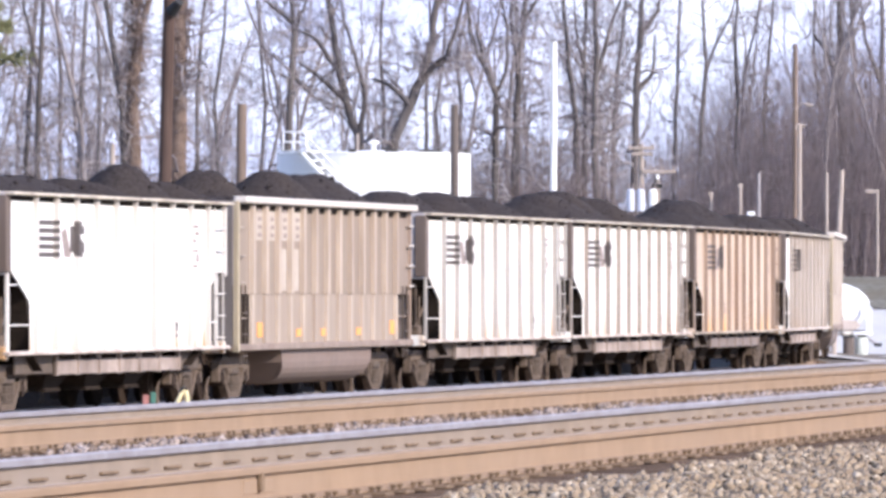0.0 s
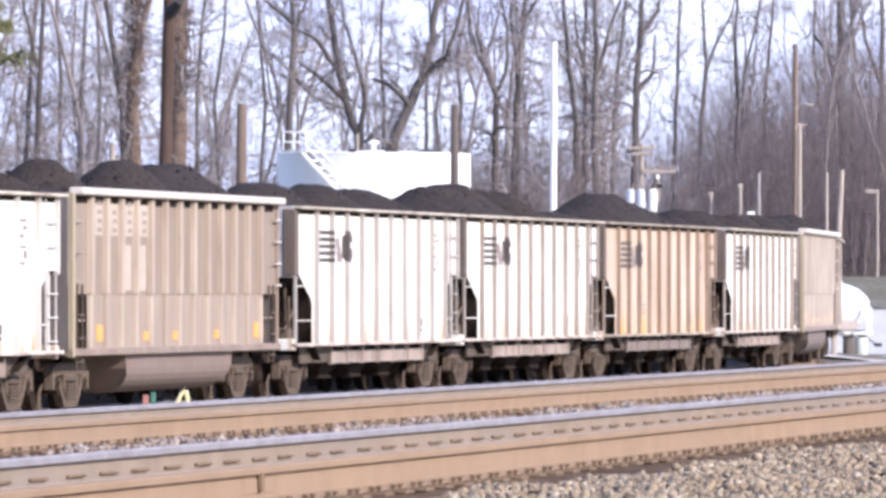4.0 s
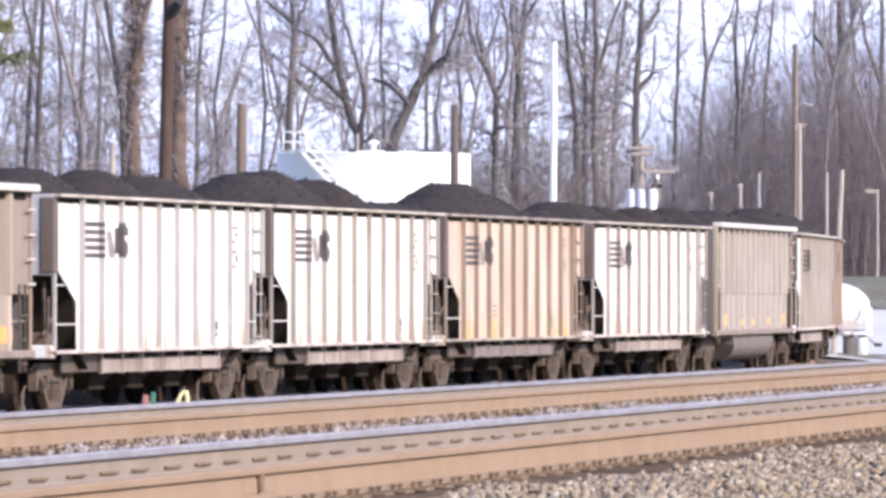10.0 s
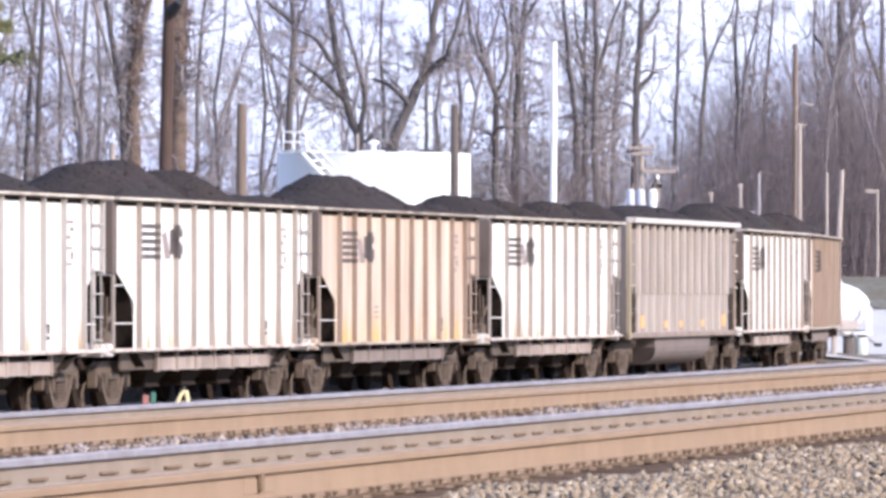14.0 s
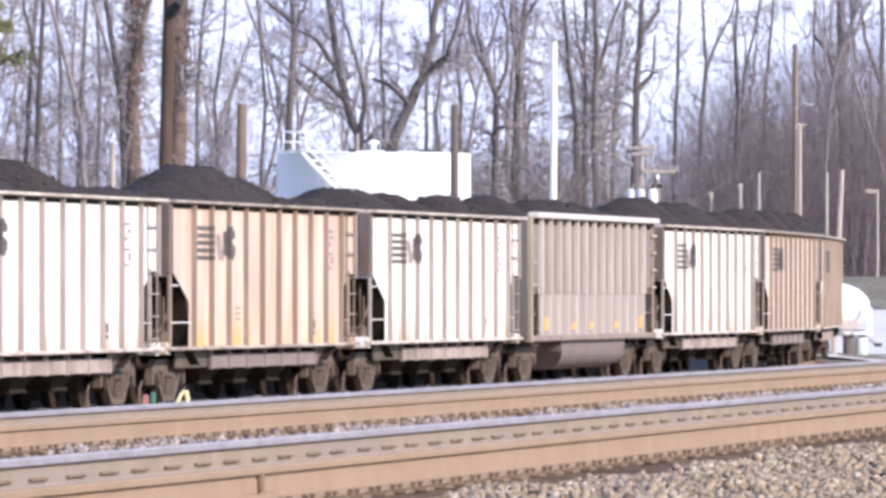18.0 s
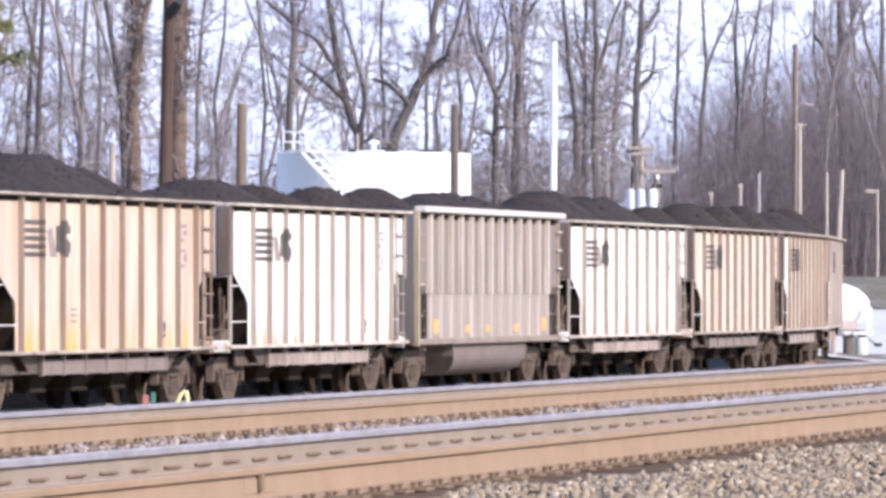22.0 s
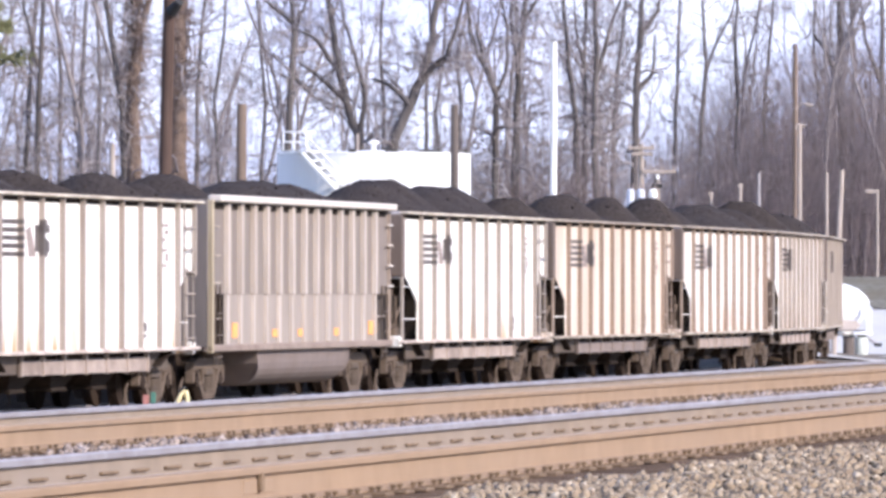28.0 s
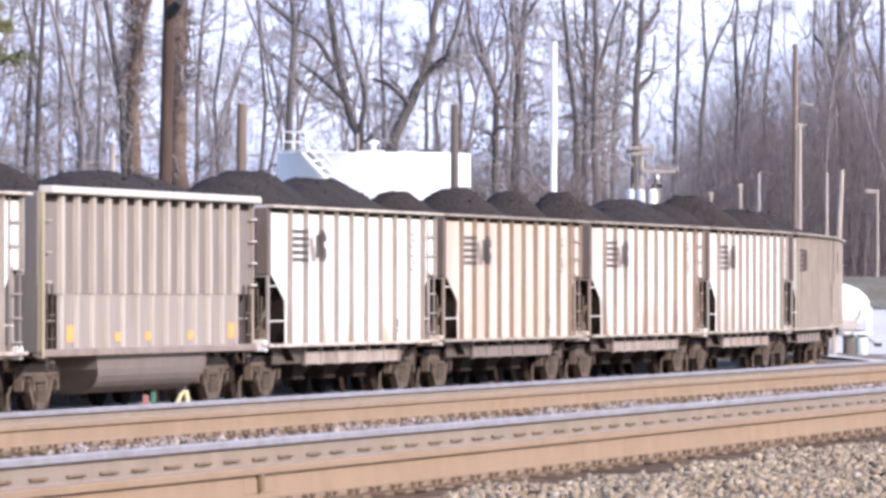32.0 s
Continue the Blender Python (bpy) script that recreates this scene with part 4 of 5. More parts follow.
def coal_load(mounds, seed, top):
    """Heaped coal: mounds at shares of the length, with slumped sides."""
    rng = random.Random(seed)
    nx, ny = 96, 21
    verts, faces = [], []
    for i in range(nx):
        x = -HALF + 0.1 + (2 * HALF - 0.2) * i / (nx - 1)
        for j in range(ny):
            y = -WIDE + 0.06 + (2 * WIDE - 0.12) * j / (ny - 1)
            e = 1 - abs(y) / (WIDE - 0.06)
            h = 0.03 + 0.15 * min(1, e * 2.0)
            for c, hh, rx, ry in mounds:
                cx = -HALF + 2 * HALF * c
                r = math.hypot((x - cx) / rx, y / ry)
                h = max(h, hh * min(1.0, 1.1 * (1 - smooth(0.0, 1.3, r))))
            h = min(h, 0.03 + e * 1.6)
            q = Vector((x * 2.3 + seed * 7, y * 2.3, seed))
            h += 0.05 * noise.noise(q) + 0.03 * noise.noise(q * 3.1) + rng.uniform(-0.012, 0.012)
            ex = min(1.0, (i + 0.3) / 3, (nx - 0.7 - i) / 3)
            verts.append((x, y, top - 0.1 + max(0.0, h) * ex))
    for i in range(nx - 1):
        for j in range(ny - 1):
            a = i * ny + j
            faces.append((a, a + ny, a + ny + 1, a + 1))
    rim = [j for j in range(ny)] + [i * ny + ny - 1 for i in range(1, nx)] + [(nx - 1) * ny + j for j in range(ny - 2, -1, -1)] + [i * ny for i in range(nx - 2, 0, -1)]
    b = len(verts)
    verts += [(verts[k][0], verts[k][1], top - 0.6) for k in rim]
    n = len(rim)
    for k in range(n):
        faces.append((rim[k], rim[(k + 1) % n], b + (k + 1) % n, b + k))
    faces.append(tuple(b + k for k in range(n))[::-1])
    ob = mesh_object("coal_load", verts, faces, M["coal"], smooth=True)
    # loose lumps lying on the heaps
    lv, lf = [], []
    for k in range(450):
        c = Vector(verts[rng.randrange(nx) * ny + min(ny - 1, max(0, int(rng.gauss(ny / 2 - 2, 4.5))))])
        c += Vector((rng.uniform(-0.08, 0.08), rng.uniform(-0.08, 0.08), -0.008))
        g = rng.lognormvariate(-3.7, 0.3)
        b0 = len(lv)
        for u in ((1, 0, 0), (-1, 0, 0), (0, 1, 0), (0, -1, 0), (0, 0, 1), (0, 0, -1)):
            lv.append(tuple(c + Vector([g * (q + rng.uniform(-0.4, 0.4)) for q in u])))
        lf += [(b0 + i, b0 + j, b0 + m) for i, j, m in ((0, 2, 4), (2, 1, 4), (1, 3, 4), (3, 0, 4), (2, 0, 5), (1, 2, 5), (3, 1, 5), (0, 3, 5))]
    mesh_object("loose_coal", lv, lf, M["coal"], ob)["kind"] = "stuff"
    return tagged(ob, "heaped black coal filling the car to above its rim", "coal load", "coal loads of the train")


# front end's place along the track at the start, paint, ribs, label, heaps (share of length, height, half length, half width)
W1, W2 = "white hopper car streaked with dust and grime", "grimy white hopper car with rust around the ribs"
TRAIN = [
    (-50.6, "white", "rib_faint", W1, [(0.3, 0.7, 1.98, 1.36), (0.7, 0.7, 1.98, 1.36)]),
    (-34.5, "white", "rib_faint", W1, [(0.17, 0.35, 1.2, 1.0), (0.36, 0.48, 4, 1.45), (0.63, 0.48, 0.85, 1.5), (0.9, 0.79, 0.94, 1.0)]),
    (-18.6, "gondola", True, "tan-grey tub gondola with faded stencil blocks", [(0.03, 0.45, 1.5, 0.99), (0.26, 0.71, 0.87, 1.0), (0.62, 0.79, 1.17, 1.07), (0.83, 0.76, 2.89, 1.4)]),
    (-1.9, "white", "rib_pale", W1, [(0.25, 0.62, 2.39, 1.16), (0.55, 0.66, 1.78, 1.16), (0.74, 0.35, 1.2, 1.0), (0.78, 0.6, 2.17, 1.5)]),
    (13.85, "white", "rib_white", W1, [(0.28, 0.76, 2.46, 1.5), (0.39, 0.85, 2.08, 1.45), (0.67, 0.75, 1.05, 1.5), (0.97, 0.36, 4, 1.49)]),
    (29.7, "peach", "rib_tan", "tan hopper car with rust-stained flanks", [(0.13, 0.37, 4, 0.88), (0.52, 0.85, 4, 1.5), (0.7, 0.66, 1.42, 1.5), (0.85, 0.37, 1.85, 1.49)]),
    (46.1, "white", "rib_white", W1, [(0.09, 0.38, 1.9, 1.0), (0.27, 0.62, 2.18, 1.5), (0.55, 0.58, 0.5, 1.32), (0.91, 0.61, 1.35, 1.13)]),
    (62.3, "gondola", False, "tan-grey tub gondola with yellow reflectors", [(0.03, 0.4, 1.51, 0.75), (0.18, 0.58, 0.88, 1.13), (0.63, 0.56, 3.71, 1.49), (0.76, 0.53, 4, 1.44)]),
    (78.7, "white", "rib_white", W2, [(0.03, 0.42, 1.65, 1.06), (0.25, 0.73, 2.47, 1.37), (0.32, 0.84, 1.84, 1.44), (0.7, 0.77, 3.98, 1.5)]),
    (94.6, "pink", "rib_tan", "pale hopper car with rust-brown ribs", [(0.17, 0.64, 0.5, 1.07), (0.57, 0.79, 1.16, 1.22), (0.8, 0.35, 1.2, 1.0), (0.96, 0.79, 0.89, 1.02)]),
    (110.8, "white2", "rib_tan", W2, [(0.3, 0.86, 0.51, 1.01), (0.4, 0.67, 1.43, 1.16), (0.74, 0.35, 1.2, 1.0), (0.82, 0.77, 3.23, 1.5)]),
    (126.4, "white2", "rib_white", W2, [(0.14, 0.71, 1.08, 1.49), (0.45, 0.35, 1.2, 1.0), (0.48, 0.99, 0.5, 1.5), (0.63, 0.85, 2.76, 1.29)]),
    (142.7, "dull", "rib_white", "dull grey-brown hopper car", [(0.08, 0.76, 1.44, 1.36), (0.26, 0.35, 1.2, 1.0), (0.5, 0.76, 1.71, 1.36), (0.7, 0.35, 1.2, 1.0)]),
    (158.8, "white2", "rib_white", W2, [(0.3, 0.4, 1.53, 1.36), (0.7, 0.45, 1.53, 1.36)]),
    (174.9, "white", "rib_white", W1, [(0.3, 0.4, 1.53, 1.36), (0.7, 0.45, 1.53, 1.36)]),
]
SPEED = 2.96
CARS = []
for n_car, (start, paint, rib, label, mounds) in enumerate(TRAIN):
    if paint == "gondola":
        car = gondola_car(label, rib)
        load = coal_load(mounds, n_car, 3.68)
    else:
        car = hopper_car(paint, rib, label)
        load = coal_load(mounds, n_car, TOP)
    CARS.append((start + HALF, car, load, running_gear(car)))

# ---- ramp of the lot: the ground sheet itself carries it; here the woods begin ----
def tubes(stems, sides):
    """Tapered tubes along polylines of (place, radius)."""
    verts, faces = [], []
    for pts in stems:
        b = len(verts)
        n = len(pts)
        for i, (p, r) in enumerate(pts):
            d = (pts[min(i + 1, n - 1)][0] - pts[max(i - 1, 0)][0])
            if d.length < 1e-6:
                d = Vector((0, 0, 1))
            d.normalize()
            u = d.cross(Vector((0.31, 0.95, 0.05))).normalized()
            v = d.cross(u)
            for k in range(sides):
                a = 2 * math.pi * k / sides
                verts.append(tuple(p + u * (r * math.cos(a)) + v * (r * math.sin(a))))
        for i in range(n - 1):
            for k in range(sides):
                a, c = b + i * sides + k, b + i * sides + (k + 1) % sides
                faces.append((a, c, c + sides, a + sides))
    return verts, faces


def bough(rng, p, d, length, r, segs, curl=0.25, up=0.12):
    """A crooked branch from p in direction d."""
    pts = [(p.copy(), r)]
    d = d.normalized()
    for i in range(segs):
        d = (d + Vector((rng.uniform(-curl, curl), rng.uniform(-curl, curl), rng.uniform(-curl, curl) + up))).normalized()
        p = p + d * (length / segs)
        pts.append((p.copy(), max(0.005, r * (1 - 0.8 * (i + 1) / segs))))
    return pts


def along(pts, t):
    x = t * (len(pts) - 1)
    i = min(int(x), len(pts) - 2)
    f = x - i
    a, b = pts[i], pts[i + 1]
    return a[0].lerp(b[0], f), a[1] + (b[1] - a[1]) * f, (b[0] - a[0]).normalized()


def side_way(rng, d, lean):
    """A direction that leaves d at an angle."""
    a = rng.uniform(0, 2 * math.pi)
    u = d.cross(Vector((0.3, 0.9, 0.2))).normalized()
    v = d.cross(u)
    return (d * math.cos(lean) + (u * math.cos(a) + v * math.sin(a)) * math.sin(lean)).normalized()


def branch_out(rng, stems, limbs, low, reach, twigs=4, subs=5):
    """Limbs, branches and twigs that grow from the stems above the height low."""
    big, small = [], []
    for pts in stems:
        tall = sum((b[0] - a[0]).length for a, b in zip(pts, pts[1:]))
        n = max(2, int(limbs * tall / 12))
        for k in range(n):
            p, r, d = along(pts, 0.12 + 0.86 * rng.random() ** 1.35)
            if p.z < low or (p.z > 10.5 and rng.random() < 0.2):
                continue
            limb = bough(rng, p, side_way(rng, d, rng.uniform(0.6, 1.5)), reach * rng.uniform(0.35, 1.15), min(r * 0.45, 0.055), 7, 0.75, 0.05)
            big.append(limb)
            for j in range(subs):
                p2, r2, d2 = along(limb, rng.uniform(0.25, 1.0))
                sub = bough(rng, p2, side_way(rng, d2, rng.uniform(0.4, 1.0)), reach * rng.uniform(0.25, 0.55), max(0.012, r2 * 0.55), 3, 0.55, 0.0)
                small.append(sub)
                for q in range(twigs):
                    p3, r3, d3 = along(sub, rng.uniform(0.2, 1.0))
                    small.append(bough(rng, p3, side_way(rng, d3, rng.uniform(0.3, 0.9)), reach * rng.uniform(0.12, 0.32), max(0.0075, r3 * 0.6), 2, 0.4, 0.0))
    return big, small


def tree_from(stems, rng, limbs, low, reach, label, twigs=4, subs=5, bark="bark", vines=0):
    tree = tagged(new("tree"), label, "tree", "bare trees of the wood")
    v, f = tubes(stems, 8)
    trunk = mesh_object("trunk", v, f, M[bark], tree, smooth=True)
    if vines:
        # shaggy dead vines hugging the trunk
        shag = []
        for k in range(vines):
            p, r, d = along(stems[0], abs(rng.gauss(0.0, 0.25)) + 0.45 if k % 3 else rng.uniform(0.1, 0.98))
            w = side_way(rng, d, rng.uniform(0.9, 1.6))
            shag.append(bough(rng, p + w * r * 0.8, w, rng.uniform(0.12, 0.75), 0.02, 3, 0.5, -0.05))
        v, f = tubes(shag, 3)
        mesh_object("vines", v, f, M["brush"], tree, "dead brown vines")["kind"] = "stuff"
    big, small = branch_out(rng, stems, limbs, low, reach, twigs, subs)
    v, f = tubes(big, 5)
    v2, f2 = tubes(small, 3)
    f += [tuple(len(v) + i for i in q) for q in f2]
    mesh_object("crown", v + v2, f, M["twig"], tree)["kind"] = "stuff"
    return tree


def wood_tree(depth, radius, stems, seed):
    rng = random.Random(100 + seed)
    base = Vector((stems[0][0][0], depth, 0))
    z0 = ground_z(base.x, depth) - 0.1
    made = []
    for k, st in enumerate(stems):
        pts = [(Vector((x, depth + 0.3 * k * rng.uniform(-1, 1) * i * 0.4, z)), 0.0) for i, (x, z) in enumerate(st)]
        if k == 0:
            pts.insert(0, (Vector((st[0][0] + rng.uniform(-0.1, 0.1), depth, z0)), 0.0))
        # finer, slightly crooked line
        line = []
        for a, b in zip(pts, pts[1:]):
            for i in range(3):
                q = a[0].lerp(b[0], i / 3)
                line.append(q + Vector((rng.uniform(-1, 1), rng.uniform(-1, 1), 0)) * radius * 0.25)
        line.append(pts[-1][0])
        n = len(line)
        r0 = radius * (1.1 if k == 0 else 0.6)
        made.append([(q, r0 * (1 - (0.62 if k == 0 else 0.7) * i / (n - 1))) for i, q in enumerate(line)])
        for i in range(len(line)):
            if k == 0 and i == 0:
                made[-1][0] = (line[0], radius * 1.35)
    label = "tall bare tree with a stout grey-brown trunk" if radius > 0.18 else ("forked bare tree with crooked limbs" if len(stems) > 1 else "slender bare tree at the wood's edge")
    return tree_from(made, rng, 16, 3.2, 2.4, label, 7, 7, bark="bark_brown" if radius > 0.25 and depth < 260 else "bark", vines=1000 if radius > 0.25 and depth < 260 else 0)

# trees at the edge of the wood: depth, trunk radius, then each stem as places (x, z)
wood_tree(285, 0.128, [[(-15.74, 6.05), (-15.59, 9.24), (-15.38, 13.08), (-15.29, 14.99)]], 0)
wood_tree(262, 0.137, [[(-14.06, 5.72), (-14.02, 8.66), (-13.82, 12.18), (-13.71, 13.94)], [(-14.02, 9.83), (-14.47, 11.79), (-14.76, 13.36)]], 1)
wood_tree(300, 0.112, [[(-15.22, 6.26), (-15.16, 10.30), (-15.34, 13.66), (-15.38, 15.00)]], 2)
wood_tree(310, 0.127, [[(-14.92, 6.40), (-14.78, 10.57), (-14.64, 14.05), (-14.69, 15.90)]], 3)
wood_tree(330, 0.111, [[(-15.09, 6.69), (-14.95, 11.13), (-15.14, 14.83), (-15.24, 16.80)]], 4)
wood_tree(255, 0.152, [[(-10.71, 5.62), (-10.83, 8.10), (-11.21, 10.77), (-11.47, 12.29), (-11.70, 13.63)]], 5)
wood_tree(250, 0.28, [[(-10.24, 5.55), (-10.24, 8.17), (-10.13, 10.59), (-10.16, 12.46), (-10.09, 13.96)], [(-10.16, 9.85), (-9.75, 11.72), (-9.51, 13.21)]], 6)
wood_tree(240, 0.35, [[(-8.42, 5.41), (-8.43, 7.74), (-8.32, 10.25), (-8.29, 12.40), (-8.22, 13.84)]], 7)
wood_tree(290, 0.108, [[(-9.45, 6.12), (-9.41, 10.02), (-9.15, 13.27), (-9.06, 14.79)]], 8)
wood_tree(300, 0.101, [[(-8.88, 6.26), (-9.06, 9.62), (-8.70, 12.31), (-8.57, 15.00)]], 9)
wood_tree(320, 0.108, [[(-7.70, 6.54), (-7.51, 10.13), (-7.84, 13.96), (-7.99, 15.87)]], 10)
wood_tree(270, 0.151, [[(-5.57, 5.83), (-5.49, 8.86), (-5.33, 11.28), (-5.39, 12.90), (-5.33, 14.71)], [(-5.45, 9.87), (-4.52, 8.96), (-3.71, 8.66)], [(-5.35, 11.28), (-4.92, 12.29), (-4.76, 13.50)], [(-5.37, 11.69), (-6.34, 12.49), (-6.64, 13.70)]], 11)
wood_tree(265, 0.178, [[(-2.89, 5.76), (-2.97, 7.55), (-3.41, 8.73), (-3.68, 10.12), (-3.88, 11.51), (-4.14, 12.70), (-4.32, 14.08)], [(-2.97, 7.64), (-2.73, 8.54), (-2.85, 9.53), (-3.21, 10.71), (-3.53, 11.90), (-3.64, 13.49)], [(-3.64, 9.72), (-4.44, 10.91), (-5.23, 11.31)], [(-3.41, 8.73), (-4.44, 9.72), (-5.13, 10.12)]], 12)
wood_tree(300, 0.09, [[(-2.42, 6.26), (-2.33, 9.17), (-2.47, 11.42), (-2.42, 13.66), (-2.33, 15.00)]], 13)
wood_tree(258, 0.212, [[(-1.93, 6.43), (-1.62, 7.40), (-1.20, 8.36), (-0.75, 9.33), (-0.42, 10.39), (-0.27, 11.45), (-0.04, 12.61), (0.12, 13.76)], [(-0.75, 9.33), (0.12, 10.10), (0.54, 11.26), (0.73, 12.80)], [(-1.16, 8.46), (-1.81, 9.13), (-2.39, 9.33)]], 14)
wood_tree(310, 0.104, [[(-0.65, 6.40), (-0.70, 9.88), (-0.51, 12.66), (-0.60, 15.44)]], 15)
wood_tree(305, 0.091, [[(-0.14, 6.33), (-0.27, 9.29), (0.05, 12.03), (0.18, 14.77)]], 16)
wood_tree(300, 0.101, [[(0.63, 6.26), (0.72, 9.62), (0.54, 11.42), (1.03, 13.66), (1.17, 15.23)]], 17)
wood_tree(262, 0.127, [[(1.84, 5.52), (1.80, 7.48), (1.84, 8.85), (1.53, 9.73), (1.14, 10.42), (0.94, 11.20), (0.82, 12.18), (0.74, 13.55)], [(1.84, 8.85), (2.19, 9.64), (2.27, 11.01), (2.04, 12.18), (1.96, 13.36)], [(1.53, 9.73), (1.19, 11.01), (1.29, 12.18)]], 18)
wood_tree(272, 0.163, [[(2.60, 5.66), (2.64, 8.10), (2.72, 10.13), (2.89, 11.76), (3.05, 13.38), (3.17, 14.81)], [(2.72, 10.13), (2.46, 11.55), (2.52, 13.38)], [(2.89, 11.76), (3.37, 12.57), (3.54, 13.79)]], 19)
wood_tree(290, 0.108, [[(2.47, 5.90), (2.47, 8.29), (2.64, 10.24), (2.84, 11.97), (2.77, 14.57)]], 20)
wood_tree(300, 0.09, [[(3.39, 6.04), (3.32, 8.05), (3.45, 9.40), (4.39, 9.74)], [(3.32, 8.05), (3.18, 10.07), (3.27, 13.66), (3.23, 14.78)]], 21)
wood_tree(280, 0.146, [[(4.98, 5.77), (4.94, 8.28), (4.69, 10.37), (4.48, 12.25), (4.39, 14.35)]], 22)
wood_tree(290, 0.13, [[(5.46, 5.90), (5.51, 8.94), (5.42, 11.54), (5.55, 14.79)], [(5.46, 10.45), (5.07, 12.19), (4.99, 14.14)]], 23)
wood_tree(278, 0.156, [[(5.65, 5.74), (5.57, 8.23), (5.65, 10.31), (5.57, 12.39), (5.65, 14.67)], [(5.61, 9.90), (6.11, 11.56), (6.52, 12.80), (6.69, 14.05)]], 24)
wood_tree(295, 0.11, [[(6.61, 5.86), (6.66, 8.61), (6.83, 10.82), (7.10, 12.80), (7.23, 15.01)]], 25)
wood_tree(270, 0.172, [[(6.86, 5.53), (6.86, 8.05), (6.98, 10.27), (7.14, 12.49), (7.18, 14.51)], [(6.92, 9.26), (7.49, 9.87), (7.59, 11.28)], [(7.06, 11.28), (7.69, 12.09), (7.83, 13.30)]], 26)
wood_tree(400, 0.135, [[(12.20, 7.38), (12.32, 11.57), (12.44, 14.86), (12.56, 17.55), (12.62, 19.34)]], 27)
wood_tree(410, 0.169, [[(13.97, 7.52), (14.03, 11.50), (14.28, 13.95), (14.16, 16.10), (13.97, 19.77)], [(14.28, 13.95), (14.89, 15.79), (15.57, 17.01), (16.12, 18.85)]], 28)
wood_tree(405, 0.136, [[(15.62, 7.45), (15.80, 12.29), (15.68, 15.92), (15.92, 19.56)]], 29)
wood_tree(430, 0.145, [[(18.51, 7.78), (18.25, 12.28), (18.58, 16.14), (18.90, 20.32)]], 30)
wood_tree(440, 0.148, [[(21.97, 5.95), (22.16, 10.88), (21.57, 15.81), (21.77, 20.42)]], 31)
wood_tree(400, 0.299, [[(21.23, 4.99), (21.17, 10.07), (20.99, 13.96), (21.05, 17.55), (21.17, 20.24)], [(21.11, 12.16), (20.27, 14.86), (19.61, 15.75)], [(21.02, 14.56), (21.76, 16.65), (22.00, 19.04)]], 32)
wood_tree(410, 0.214, [[(22.37, 5.06), (22.19, 10.27), (22.31, 14.26), (22.06, 19.77)]], 33)
wood_tree(405, 0.242, [[(23.37, 4.72), (23.43, 9.87), (23.55, 14.11), (23.43, 19.86)], [(23.49, 13.20), (22.58, 15.62), (22.40, 18.35)]], 34)

def plain_tree(seed, height, radius, limbs, reach):
    rng = random.Random(seed)
    p, pts = Vector((0, 0, -0.2)), []
    d = Vector((rng.uniform(-0.04, 0.04), rng.uniform(-0.04, 0.04), 1))
    for i in range(13):
        pts.append((p.copy(), radius * (1.15 - 1.0 * i / 12)))
        d = (d + Vector((rng.uniform(-0.17, 0.17), rng.uniform(-0.17, 0.17), 0.08))).normalized()
        p = p + d * height / 12
    stems = [pts]
    for k in range(rng.randint(1, 3)):
        q, r, dd = along(pts, rng.uniform(0.28, 0.6))
        stems.append(bough(rng, q, side_way(rng, dd, 0.4), height * 0.45, r * 0.75, 7, 0.2, 0.12))
    # far trunks share the twig colour, painted haze included
    return tree_from(stems, rng, limbs, 2.5, reach, "bare grey-brown tree deep in the winter wood", 6, 6, "twig")


def clear_of_track(x, y, gap):
    for k in range(-20, 60):
        q, h = track_at(k * 4.0)
        if (q.x - x) ** 2 + (q.y - y) ** 2 < gap * gap:
            return False
    return True


def deep_wood():
    rng = random.Random(21)
    kinds = [(7, 18, 0.12, 13, 2.4), (8, 20, 0.14, 13, 2.6), (9, 16, 0.1, 12, 2.2), (10, 21, 0.13, 13, 2.5), (11, 17, 0.1, 12, 2.3), (12, 19, 0.12, 13, 2.4), (13, 17, 0.11, 12, 2.2)]
    first = []
    spots = []
    while len(spots) < 60:
        y = rng.choice((rng.uniform(300, 400), rng.uniform(380, 480), rng.uniform(400, 500), rng.uniform(262, 320)))
        x = rng.uniform(-0.068, 0.078) * y
        if 0.0262 < x / y < 0.036 or (x / y > 0.024 and rng.random() < 0.5):
            continue
        if clear_of_track(x, y, 5.0) and not (x > 11 and y < 372) and not (x > -8 and x < 9 and y < 268):
            spots.append((x, y))
    while len(spots) < 66:
        y = rng.uniform(385, 480)
        spots.append((rng.uniform(0.045, 0.06) * y, y))
    for i, (x, y) in enumerate(spots):
        at = pose(x, y, ground_z(x, y), 0, 0, rng.uniform(0, 360))
        if i < len(kinds):
            t = plain_tree(*kinds[i])
            t.matrix_basis = at
            first.append(t)
        else:
            copy_thing(first[i % len(kinds)], at)


deep_wood()


